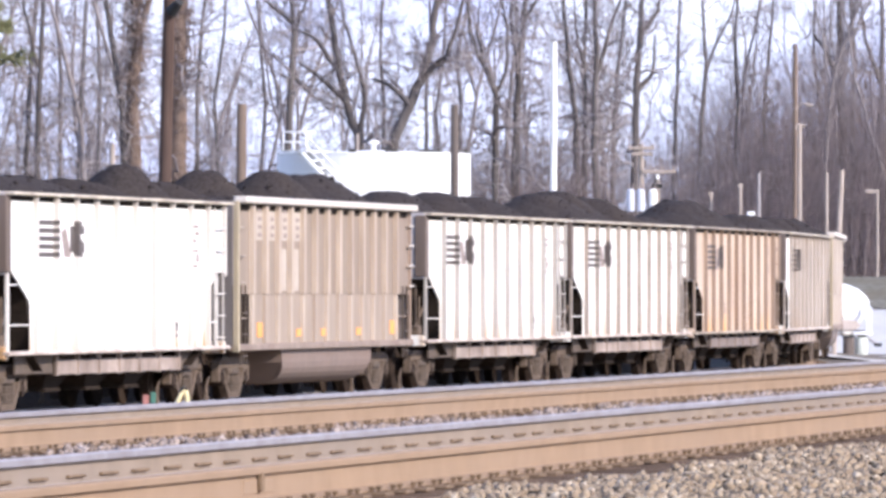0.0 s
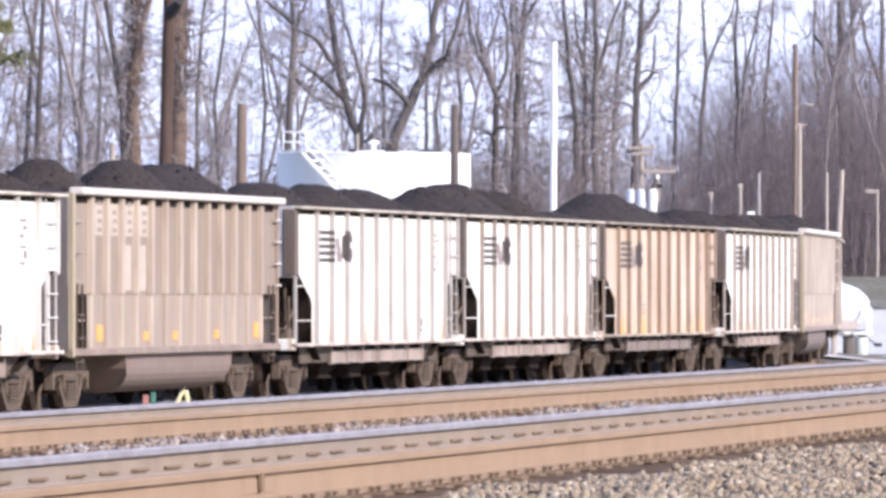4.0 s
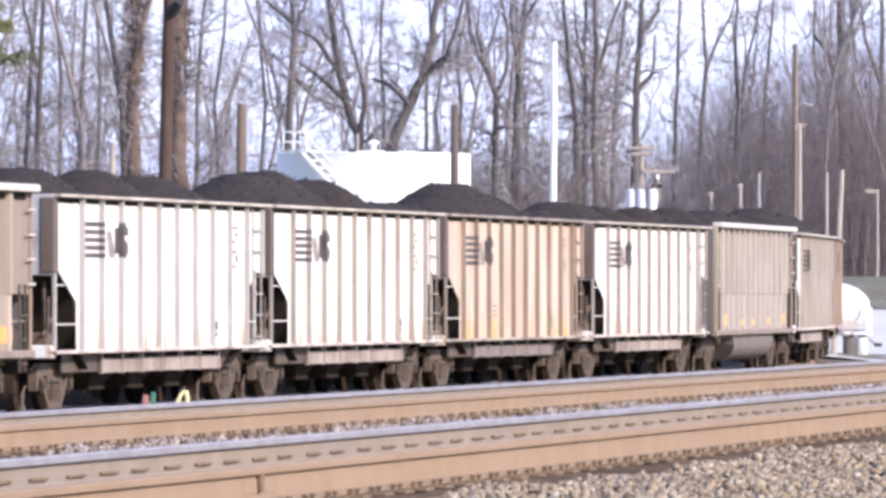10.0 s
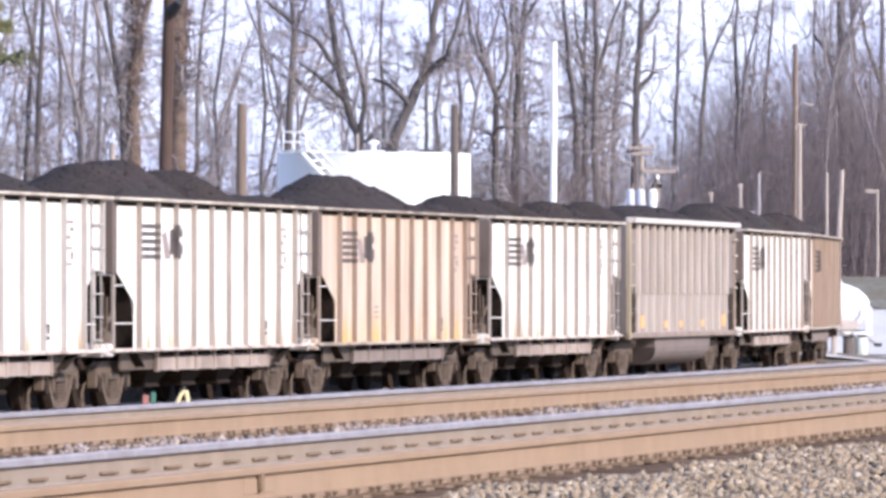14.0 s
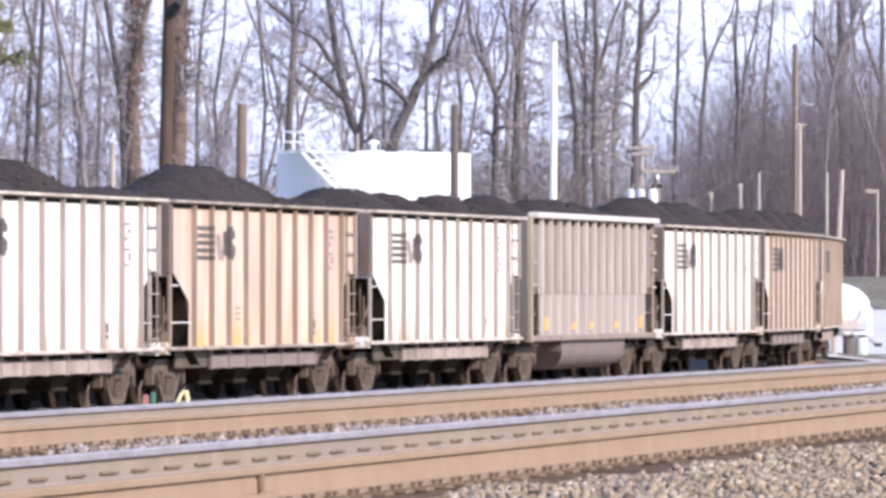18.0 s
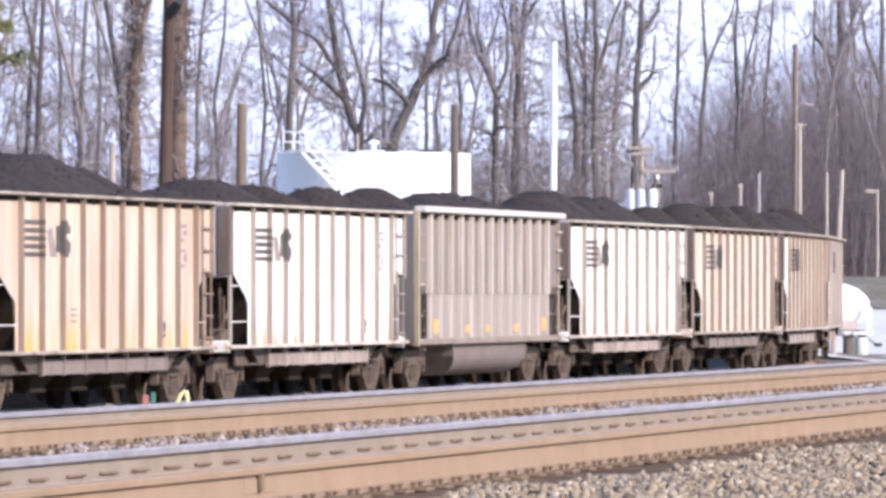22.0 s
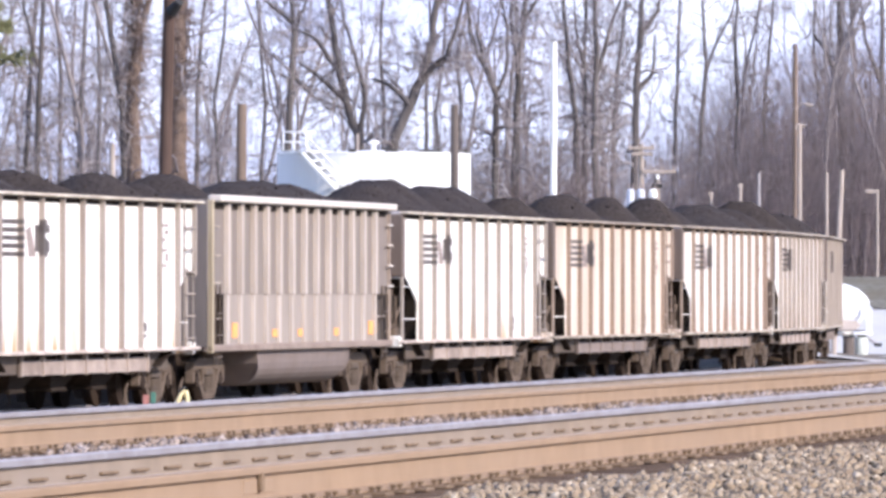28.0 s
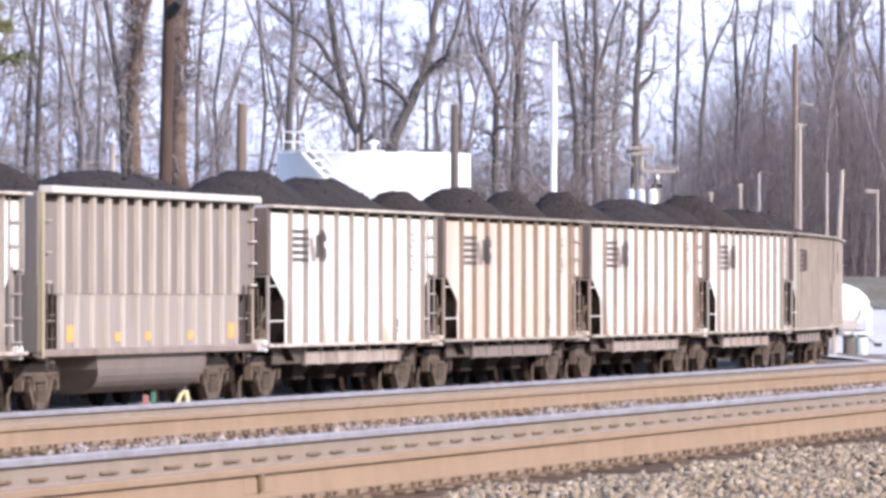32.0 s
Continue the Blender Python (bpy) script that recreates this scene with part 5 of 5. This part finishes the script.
def thicket(name, count, spread, tall, seed, label, mat, r=0.014):
    """Brush: thin leaning stems with a few side shoots each."""
    rng = random.Random(seed)
    stems = []
    while len(stems) < count:
        x, y = spread(rng)
        if not clear_of_track(x, y, 4.0):
            continue
        h = rng.uniform(*tall)
        a = bough(rng, Vector((x, y, ground_z(x, y))), Vector((rng.uniform(-0.25, 0.25), rng.uniform(-0.2, 0.2), 1)), h, r * rng.uniform(0.7, 1.6), 5, 0.24, 0.1)
        stems.append(a)
        for k in range(6):
            p, rr, d = along(a, rng.uniform(0.25, 0.97))
            stems.append(bough(rng, p, side_way(rng, d, rng.uniform(0.4, 1.25)), h * rng.uniform(0.12, 0.36), max(0.0075, rr * 0.7), 2, 0.3))
    v, f = tubes(stems, 3)
    ob = mesh_object(name, v, f, M[mat])
    return tagged(ob, label, "brush", kind="stuff")


def hill_spot(rng):
    y = rng.uniform(368, 470)
    return rng.uniform(0.028 * y, 0.075 * y), y


def wood_floor_spot(rng):
    y = rng.uniform(280, 400)
    return rng.uniform(-0.066, 0.03) * y, y


thicket("brush", 26000, hill_spot, (4.0, 11.5), 5, "dense brown leafless brush on the hillside", "brush", 0.022)
thicket("brush", 16000, wood_floor_spot, (4.0, 9.5), 6, "thin grey undergrowth beneath the bare trees", "twig", 0.016)


def tank_side_spot(rng):
    y = rng.uniform(262, 300)
    return rng.uniform(0.002, 0.027) * y, y


thicket("brush", 6200, tank_side_spot, (3.5, 8.2), 9, "brownish leafless brush behind the tank and mast", "brush", 0.013)


def conifer(x, y, label):
    tree = tagged(new("pine_tree"), label, "pine tree")
    rng = random.Random(77)
    z0 = ground_z(x, y)
    trunk = [(Vector((x, y, z0 - 0.1 + i * 1.6)), 0.26 * (1 - i / 11)) for i in range(11)]
    v, f = tubes([trunk], 8)
    mesh_object("trunk", v, f, M["bark"], tree, smooth=True)
    boughs, needles = [], []
    for k in range(105):
        z = z0 + rng.uniform(8.1, 15.6)
        reach = 2.05 * rng.uniform(0.82, 1.05)
        a = rng.uniform(0, 2 * math.pi)
        b = bough(rng, Vector((x, y, z)), Vector((math.cos(a), math.sin(a), 0.12)), reach, 0.03, 5, 0.14, -0.01)
        boughs.append(b)
        for j in range(95):
            p, r, d = along(b, rng.uniform(0.25, 1.0))
            p = p + Vector((rng.gauss(0, 0.09), rng.gauss(0, 0.09), rng.gauss(0, 0.07)))
            for q in range(3):
                w = side_way(rng, d, rng.uniform(0.3, 1.2))
                needles.append([(p, 0.028), (p + w * rng.uniform(0.1, 0.26), 0.008)])
    v, f = tubes(boughs, 4)
    mesh_object("boughs", v, f, M["bark"], tree)
    v, f = tubes(needles, 3)
    mesh_object("needles", v, f, M["pine"], tree, "olive-green needle clumps")


conifer(-12.98, 200.0, "olive-green pine tree at the edge of the wood")


# ---- dark bank added behind the train, so the gap under the cars looks shaded ----
def shade_bank():
    path = []
    for k in range(-30, 48):
        q, h = track_at(k * 3.0)
        path.append((q, h, -0.25))
    v, f = sweep(path, [(-3.3, 0.0), (-4.3, 0.9), (-5.0, 1.25), (-5.9, 1.3), (-7.6, 0.0)])
    v = [(x, y, z + (0.12 * noise.noise(Vector((x * 0.9, y * 0.9, 1))) if z > 0 else 0)) for x, y, z in v]
    tagged(mesh_object("bank", v, f, M["shade_backing"]), "low dark bank added behind the siding to darken the view under the cars", "bank", kind="structure")


shade_bank()


# ---- storage tank with stair ----
def storage_tank(cx, cy, r, top):
    tank = tagged(new("storage_tank"), "white cylindrical storage tank with outside stair", "storage tank")
    z0 = ground_z(cx, cy)
    bm = bmesh.new()
    bmesh.ops.create_cone(bm, cap_ends=True, segments=72, radius1=r, radius2=r, depth=top - z0, matrix=Matrix.Translation((cx, cy, (top + z0) / 2)))
    part("shell", bm, M["tank"], tank)
    bm = bmesh.new()
    bmesh.ops.create_cone(bm, cap_ends=True, segments=72, radius1=r, radius2=0.3, depth=0.12, matrix=Matrix.Translation((cx, cy, top + 0.06)))
    part("roof", bm, M["tank"], tank)
    v, f = tubes([[(Vector((cx + (r - 0.01) * math.cos(k * math.pi / 36), cy + (r - 0.01) * math.sin(k * math.pi / 36), top)), 0.035) for k in range(73)]], 6)
    mesh_object("rim", v, f, M["whitemetal"], tank)
    for z in (1.6, 3.2, 4.8):
        bm = bmesh.new()
        bmesh.ops.create_cone(bm, cap_ends=False, segments=72, radius1=r + 0.008, radius2=r + 0.008, depth=0.03, matrix=Matrix.Translation((cx, cy, z)))
        part("weld_seam", bm, M["whitemetal"], tank)
    bm = bmesh.new()
    add_tube(bm, (cx, cy - 1.0, top + 0.02), (cx, cy - 1.0, top + 0.36), 0.07, sides=14)
    add_tube(bm, (cx, cy - 1.0, top + 0.3), (cx, cy - 1.0, top + 0.38), 0.19, 0.13, sides=14)
    part("roof_vent", bm, M["whitemetal"], tank, "white mushroom vent")
    bm = bmesh.new()
    add_tube(bm, (cx - 0.47, cy - 0.4, top), (cx - 0.47, cy - 0.4, top + 0.6), 0.045, sides=8)
    part("vent_pipe", bm, M["palepole"], tank, "thin tan vent pipe")
    for a0, a1 in ((-130, -125), (-105, -100), (-83, -75), (-62, -45), (-32, -7)):
        v, f = tubes([[(Vector((cx + (r - 0.03) * math.cos(radians(a0 + (a1 - a0) * k / 6)), cy + (r - 0.03) * math.sin(radians(a0 + (a1 - a0) * k / 6)), top + 0.06)), 0.045) for k in range(7)]], 6)
        mesh_object("roof_seal", v, f, M["black"], tank, "black strip of roof seal")
    # stair winding up the shell to a railed landing
    stair = hang("stair", None, tank, "white steel stair")
    n, a0, a1 = 22, radians(-41), radians(-126)
    zs, ze = 1.2, top
    pts = []
    for i in range(n + 1):
        a = a0 + (a1 - a0) * i / n
        z = zs + (ze - zs) * i / n
        pts.append((a, z))
    for i in range(n):
        a, z = pts[i]
        bm = bmesh.new()
        o = Vector((math.cos(a), math.sin(a), 0))
        w = Vector((-o.y, o.x, 0))
        m = Matrix.Translation((cx, cy, z)) @ Matrix.Rotation(a, 4, "Z")
        add_box(bm, (r, -0.1, -0.02), (r + 0.62, 0.1, 0.02), 0, m)
        part("tread", bm, M["whitemetal"], stair)
    for rr, lift in ((r + 0.64, 0.0), (r + 0.64, 0.62), (r + 0.64, 0.32)):
        v, f = tubes([[(Vector((cx + rr * math.cos(a), cy + rr * math.sin(a), z + lift)), 0.03 if lift else 0.07) for a, z in pts]], 6)
        mesh_object("stringer" if not lift else "hand_rail", v, f, M["whitemetal"], stair)
    a = pts[-1][0]
    m = Matrix.Translation((cx, cy, ze)) @ Matrix.Rotation(a, 4, "Z")
    bm = bmesh.new()
    add_box(bm, (r - 0.5, -0.7, 0.02), (r + 0.66, 0.15, 0.07), 0, m)
    part("landing", bm, M["whitemetal"], stair)
    bm = bmesh.new()
    for x, y in ((r - 0.45, -0.68), (r + 0.64, -0.68), (r + 0.64, 0.12), (r + 0.1, -0.68)):
        q = m @ Vector((x, y, 0))
        add_tube(bm, q, q + Vector((0, 0, 0.62)), 0.025, sides=5)
    for z in (0.32, 0.6):
        for u, v2 in (((r - 0.45, -0.68), (r + 0.64, -0.68)), ((r + 0.64, -0.68), (r + 0.64, 0.12))):
            add_tube(bm, m @ Vector((*u, z)), m @ Vector((*v2, z)), 0.025, sides=5)
    part("guard_rail", bm, M["whitemetal"], stair)


storage_tank(-1.99, 217.7, 2.79, 6.0)


# ---- poles ----
def pole_thing(name, x, y, top, r, mat, label, lean=0.0, category="pole", cap=None):
    z0 = ground_z(x, y) - 0.05
    thing = tagged(new(name), label, category)
    thing.location = (x, y, z0)
    h = top - z0
    v, f = tubes([[(Vector((-lean * (1 - i / 8), 0, h * i / 8)), r * (1.12 - 0.2 * i / 8)) for i in range(9)]], 12)
    b = len(v)
    f.append(tuple(range(b - 12, b)))
    mesh_object("shaft", v, f, M[mat], thing, smooth=False)
    return thing, h


def floodlight_pole():
    t, h = pole_thing("utility_pole", -6.15, 170.0, 8.75, 0.148, "pole", "dark creosoted pole with a small floodlight", lean=0.22)
    bm = bmesh.new()
    add_tube(bm, (0.05, -0.2, h - 0.42), (0.24, -0.42, h - 0.2), 0.14, 0.1, sides=12)
    add_box(bm, (-0.02, -0.22, h - 0.36), (0.04, 0.0, h - 0.3))
    part("floodlight", bm, M["black"], t, "black floodlight head")


floodlight_pole()
pole_thing("cut_pole", -4.66, 175.0, 6.4, 0.125, "stubpole", "stub of a cut-off wooden pole", lean=0.03)
pole_thing("cut_pole", 0.31, 200.0, 7.0, 0.11, "greypole", "short weathered pole before the white tank", lean=0.02)
pole_thing("flag_mast", 3.08, 210.0, 9.0, 0.092, "whitemetal", "tall white painted metal mast", lean=0.03, category="mast")
pole_thing("post", -9.1, 208.0, 6.15, 0.085, "palepole", "slim bleached wooden post")
pole_thing("post", 14.1, 299.0, 8.65, 0.09, "palepole", "pale wooden post against the lamp pole")
pole_thing("post", 15.3, 290.0, 6.75, 0.11, "palepole", "pale leaning wooden post beside the bend", lean=0.33)


def transformer_pole():
    t, h = pole_thing("utility_pole", 5.9, 225.0, 6.45, 0.09, "palepole", "utility pole with crossarms and three transformer cans")
    for z, x0, x1 in ((h - 0.12, -0.42, 0.4), (h - 0.82, 0.0, 1.02), (h - 0.3, -0.3, 0.32)):
        bm = bmesh.new()
        add_box(bm, (x0, -0.16, z - 0.05), (x1, -0.08, z + 0.05), 0.01)
        part("crossarm", bm, M["palepole"], t)
    for i, x in enumerate((-0.32, -0.02, 0.34)):
        bm = bmesh.new()
        add_tube(bm, (x, -0.28, h - 2.0), (x, -0.28, h - 1.4), 0.12, sides=16)
        add_tube(bm, (x, -0.28, h - 1.4), (x, -0.28, h - 1.34), 0.12, 0.06, sides=16)
        can = part("transformer", bm, M["bluegrey"] if i < 2 else M["whitemetal"], t, "blue-grey transformer can" if i < 2 else "white transformer can")
        for dx in (-0.06, 0.06):
            bm = bmesh.new()
            add_tube(bm, (x + dx, -0.28, h - 1.36), (x + dx, -0.28, h - 1.18), 0.03, 0.02, sides=8)
            part("bushing", bm, M["ink2"], can)
    for x in (-0.36, 0.0, 0.36, 0.6, 0.95):
        bm = bmesh.new()
        z = h - 0.07 if x < 0.4 else h - 0.77
        add_tube(bm, (x, -0.12, z), (x, -0.12, z + 0.12), 0.035, 0.025, sides=8)
        part("insulator", bm, M["ink2"], t)
    bm = bmesh.new()
    add_tube(bm, (0.5, -0.12, h - 0.85), (0.35, -0.25, h - 1.3), 0.03, sides=6)
    add_box(bm, (0.3, -0.2, h - 1.3), (0.62, -0.1, h - 1.2), 0.01)
    part("cutout_bracket", bm, M["black"], t)
    bm = bmesh.new()
    add_box(bm, (0.46, -0.16, h - 1.75), (0.54, -0.08, h - 0.98), 0.01)
    part("strut", bm, M["palepole"], t)
    bm = bmesh.new()
    add_tube(bm, (0.48, -0.2, h - 1.04), (0.48, -0.2, h - 0.9), 0.05, 0.035, sides=8)
    part("insulator", bm, M["whitemetal"], t, "white porcelain insulator")


transformer_pole()


def lamp_pole():
    t, h = pole_thing("street_lamp", 13.98, 300.0, 11.9, 0.11, "stubpole", "tall wooden pole carrying two curved lamp arms", category="street lamp")
    for z, s, ln in ((h - 2.6, 1, 0.45), (h - 3.4, 1, 0.15)):
        bm = bmesh.new()
        prev = Vector((0, -0.1, z))
        for i in range(1, 7):
            a = i / 6
            q = Vector((s * ln * a, -0.1, z + 0.25 * math.sin(a * 2.2)))
            add_tube(bm, prev, q, 0.03, sides=6)
            prev = q
        arm = part("lamp_arm", bm, M["palepole"], t)
        bm = bmesh.new()
        add_tube(bm, prev + Vector((-0.05, 0, 0)), prev + Vector((s * 0.26, 0, -0.06)), 0.07, 0.05, sides=10)
        part("lamp_head", bm, M["palepole"], arm)


lamp_pole()


def arm_post(x, y, top, reach, label):
    t, h = pole_thing("street_lamp", x, y, top, 0.07, "palepole", label, category="street lamp")
    bm = bmesh.new()
    add_box(bm, (-reach if reach > 0 else 0, -0.06, h - 0.2), (0.1 if reach > 0 else -reach, 0.06, h - 0.02), 0.03)
    part("lamp_head", bm, M["palepole"], t)


arm_post(20.8, 362.0, 7.0, 0.6, "slim pale post with a lamp head to one side")
arm_post(11.45, 323.0, 6.35, 0.14, "short pale post topped by a small lamp")
arm_post(12.66, 322.0, 6.7, 0.12, "short pale post with a small cap")
pole_thing("post", 13.45, 322.0, 7.15, 0.08, "greylilac", "short lilac-grey post at the wood's foot")
pole_thing("post", 16.75, 330.0, 7.3, 0.08, "palepole", "thin bleached post before the brush")


def low_floodlight():
    t, h = pole_thing("floodlight", 13.06, 321.0, 5.3, 0.05, "black", "small white floodlight on a thin black pole", category="floodlight")
    bm = bmesh.new()
    add_box(bm, (-0.16, -0.2, h), (0.18, 0.1, h + 0.18), 0.04)
    part("lamp_head", bm, M["whitemetal"], t, "white lamp housing")
    bm = bmesh.new()
    add_box(bm, (-0.2, -0.16, h - 0.1), (0.12, 0.06, h - 0.01), 0.02)
    part("bracket", bm, M["black"], t)


low_floodlight()


# ---- tanker on the lot ----
def tanker(x0, y, label):
    t = tagged(new("tank_trailer"), label, "tank trailer")
    z0 = ground_z(x0, y)
    t.location = (x0, y, z0)
    bm = bmesh.new()
    r, cz, n = 0.98, 2.02, 28
    prof = [(-5.5, 0.0), (-5.45, 0.6), (-5.2, 0.9), (-4.9, 1.0), (-0.5, 1.0), (-0.1, 0.97), (0.35, 0.86), (0.75, 0.68), (1.0, 0.47), (1.16, 0.22), (1.2, 0.0)]
    rings = []
    for px, s in prof:
        rings.append([bm.verts.new((px, r * s * math.cos(2 * math.pi * k / n), cz + r * s * math.sin(2 * math.pi * k / n))) for k in range(n)])
    for a, b in zip(rings, rings[1:]):
        for k in range(n):
            bm.faces.new((a[k], a[(k + 1) % n], b[(k + 1) % n], b[k]))
    bmesh.ops.remove_doubles(bm, verts=bm.verts[:], dist=0.0005)
    bmesh.ops.recalc_face_normals(bm, faces=bm.faces[:])
    part("tank", bm, M["whitemetal"], t, "white domed tank", smooth=True)
    for x in (-3.4, -1.6, 0.05):
        bm = bmesh.new()
        bmesh.ops.create_cone(bm, cap_ends=False, segments=28, radius1=r + 0.03, radius2=r + 0.03, depth=0.09, matrix=Matrix.Translation((x, 0, cz)) @ Matrix.Rotation(math.pi / 2, 4, "Y"))
        part("band", bm, M["whitemetal"], t)
    bm = bmesh.new()
    add_tube(bm, (-0.35, 0, cz + r - 0.05), (-0.35, 0, cz + r + 0.1), 0.2, sides=14)
    part("hatch", bm, M["whitemetal"], t)
    bm = bmesh.new()
    add_box(bm, (-5.2, -0.5, 0.85), (1.1, 0.5, 1.02), 0.03)
    part("chassis", bm, M["whitemetal"], t)
    bm = bmesh.new()
    add_box(bm, (0.45, -1.15, 0.88), (1.25, 1.15, 0.98), 0.02)
    part("bumper", bm, M["whitemetal"], t)
    for x in (-4.0, -2.8):
        for s in (-1, 1):
            bm = bmesh.new()
            add_tube(bm, (x, s * 0.85, 0.42), (x, s * 1.12, 0.42), 0.42, sides=24)
            tyre = part("wheel", bm, M["black"], t, "black rubber tyre")
            bm = bmesh.new()
            add_tube(bm, (x, s * 1.1, 0.42), (x, s * 1.14, 0.42), 0.22, 0.19, sides=18)
            part("rim", bm, M["chute_dull"], tyre, "grey steel rim")
    # drum-like support, skirt and leg under the domed end
    bm = bmesh.new()
    add_tube(bm, (0.3, -1.0, 0.0), (0.3, -1.0, 0.84), 0.23, sides=20)
    drum = part("support_drum", bm, M["greypole"], t, "dark grey steel support drum")
    for z in (0.0, 0.77):
        bm = bmesh.new()
        add_tube(bm, (0.3, -1.0, z), (0.3, -1.0, z + 0.08), 0.245, sides=20)
        part("hoop", bm, M["black"], drum, "black hoop")
    bm = bmesh.new()
    add_prism(bm, [(-1.6, 1.08), (0.6, 1.08), (0.78, 1.25), (0.6, 1.45), (-1.6, 1.5)], -1.02, -0.97, axis=1)
    part("skirt", bm, M["beige"], t, "dusty beige side skirt")
    bm = bmesh.new()
    add_prism(bm, [(0.98, 1.0), (1.22, 0.95), (1.26, 1.9), (1.04, 2.2), (0.96, 1.75)], -0.9, -0.84, axis=1)
    part("end_panel", bm, M["bluegrey"], t, "blue-grey end panel")
    for x0, x1, z0, z1 in ((-0.2, 0.95, 1.02, 1.07), (0.62, 0.9, 0.84, 0.97)):
        bm = bmesh.new()
        add_box(bm, (x0, -1.06, z0), (x1, -0.98, z1), 0.012)
        part("bracket", bm, M["black"], t)
    bm = bmesh.new()
    add_tube(bm, (0.8, -1.0, 0.0), (0.8, -1.0, 0.78), 0.25, sides=20)
    can = part("pale_can", bm, M["palecan"], t, "pale grey-green steel can")
    for z in (0.0, 0.4, 0.74):
        bm = bmesh.new()
        add_tube(bm, (0.8, -1.0, z), (0.8, -1.0, z + 0.05), 0.265, sides=20)
        part("hoop", bm, M["palecan"], can)
    bm = bmesh.new()
    add_box(bm, (0.66, -1.12, 0.79), (0.98, -0.88, 0.9), 0.03)
    part("cap", bm, M["black"], can, "black cap")
    bm = bmesh.new()
    add_tube(bm, (1.0, -1.0, 0.8), (1.42, -1.0, 0.5), 0.06, sides=10)
    leg = part("leg", bm, M["greylilac"], t, "grey slanting leg")
    bm = bmesh.new()
    add_box(bm, (1.3, -1.08, 0.42), (1.62, -0.92, 0.56), 0.03)
    part("foot", bm, M["black"], leg)


tanker(15.8, 301.0, "white domed tank trailer standing on a pale lot")


# ---- lineside things before the train ----
def hoop_marker():
    t = tagged(new("yellow_marker"), "bent yellow pipe marker beside the siding", "track marker")
    t.location = (-3.55, 103.2, ground_z(-3.55, 103.2))
    bm = bmesh.new()
    pts = [Vector((-0.36, 0, 0)), Vector((-0.03, 0, 0.73)), Vector((0.0, 0, 0.79)), Vector((0.04, 0, 0.79)), Vector((0.06, 0, 0.7)), Vector((0.1, 0, 0.0))]
    for a, b in zip(pts, pts[1:]):
        add_tube(bm, a, b, 0.03, sides=8)
    part("pipe", bm, M["yellowpaint"], t)
    bm = bmesh.new()
    add_tube(bm, pts[1] + Vector((0, 0, 0.04)), pts[2] + Vector((0, 0, 0.035)), 0.032, sides=8)
    add_tube(bm, pts[2] + Vector((0, 0, 0.035)), pts[3] + Vector((0, 0, 0.035)), 0.032, sides=8)
    part("dark_cap", bm, M["black"], t)


def switch_stand():
    t = tagged(new("switch_stand"), "low switch stand with faded red and green targets", "switch stand")
    t.location = (-4.05, 103.5, ground_z(-4.05, 103.5))
    bm = bmesh.new()
    add_box(bm, (-0.12, -0.12, 0.0), (0.12, 0.12, 0.3), 0.03)
    add_tube(bm, (0, 0, 0.3), (0, 0, 0.72), 0.025, sides=8)
    part("base", bm, M["truck"], t)
    bm = bmesh.new()
    add_box(bm, (-0.06, -0.03, 0.6), (0.02, -0.015, 0.76), 0.006)
    part("red_target", bm, M["red"], t)
    bm = bmesh.new()
    add_box(bm, (0.05, -0.03, 0.64), (0.12, -0.015, 0.8), 0.006)
    part("green_target", bm, M["green"], t)


hoop_marker()
switch_stand()


# ---- what moves: the train rolls steadily along its track ----
def car_pose(s):
    (a, ha), (b, hb) = track_at(s - TRUCK), track_at(s + TRUCK)
    d = b - a
    h = math.atan2(d.x, d.y)
    c = (a + b) / 2
    return Matrix.Translation((c.x, c.y, 0.0)) @ Matrix.Rotation(math.pi / 2 - h, 4, "Z")


def motions():
    turn = SPEED / 0.455
    step = 32.0 / 160
    for s, car, load, wheels in CARS:
        rows = [(t, car_pose(s - SPEED * t)) for t in range(33)]
        walk(car, rows)
        walk(load, rows)
        for w in wheels:
            x = w.matrix_basis.translation.x
            walk(w, [(k * step, Matrix.Translation((x, 0, 0.455)) @ Matrix.Rotation(-turn * k * step, 4, "Y")) for k in range(161)])


motions()
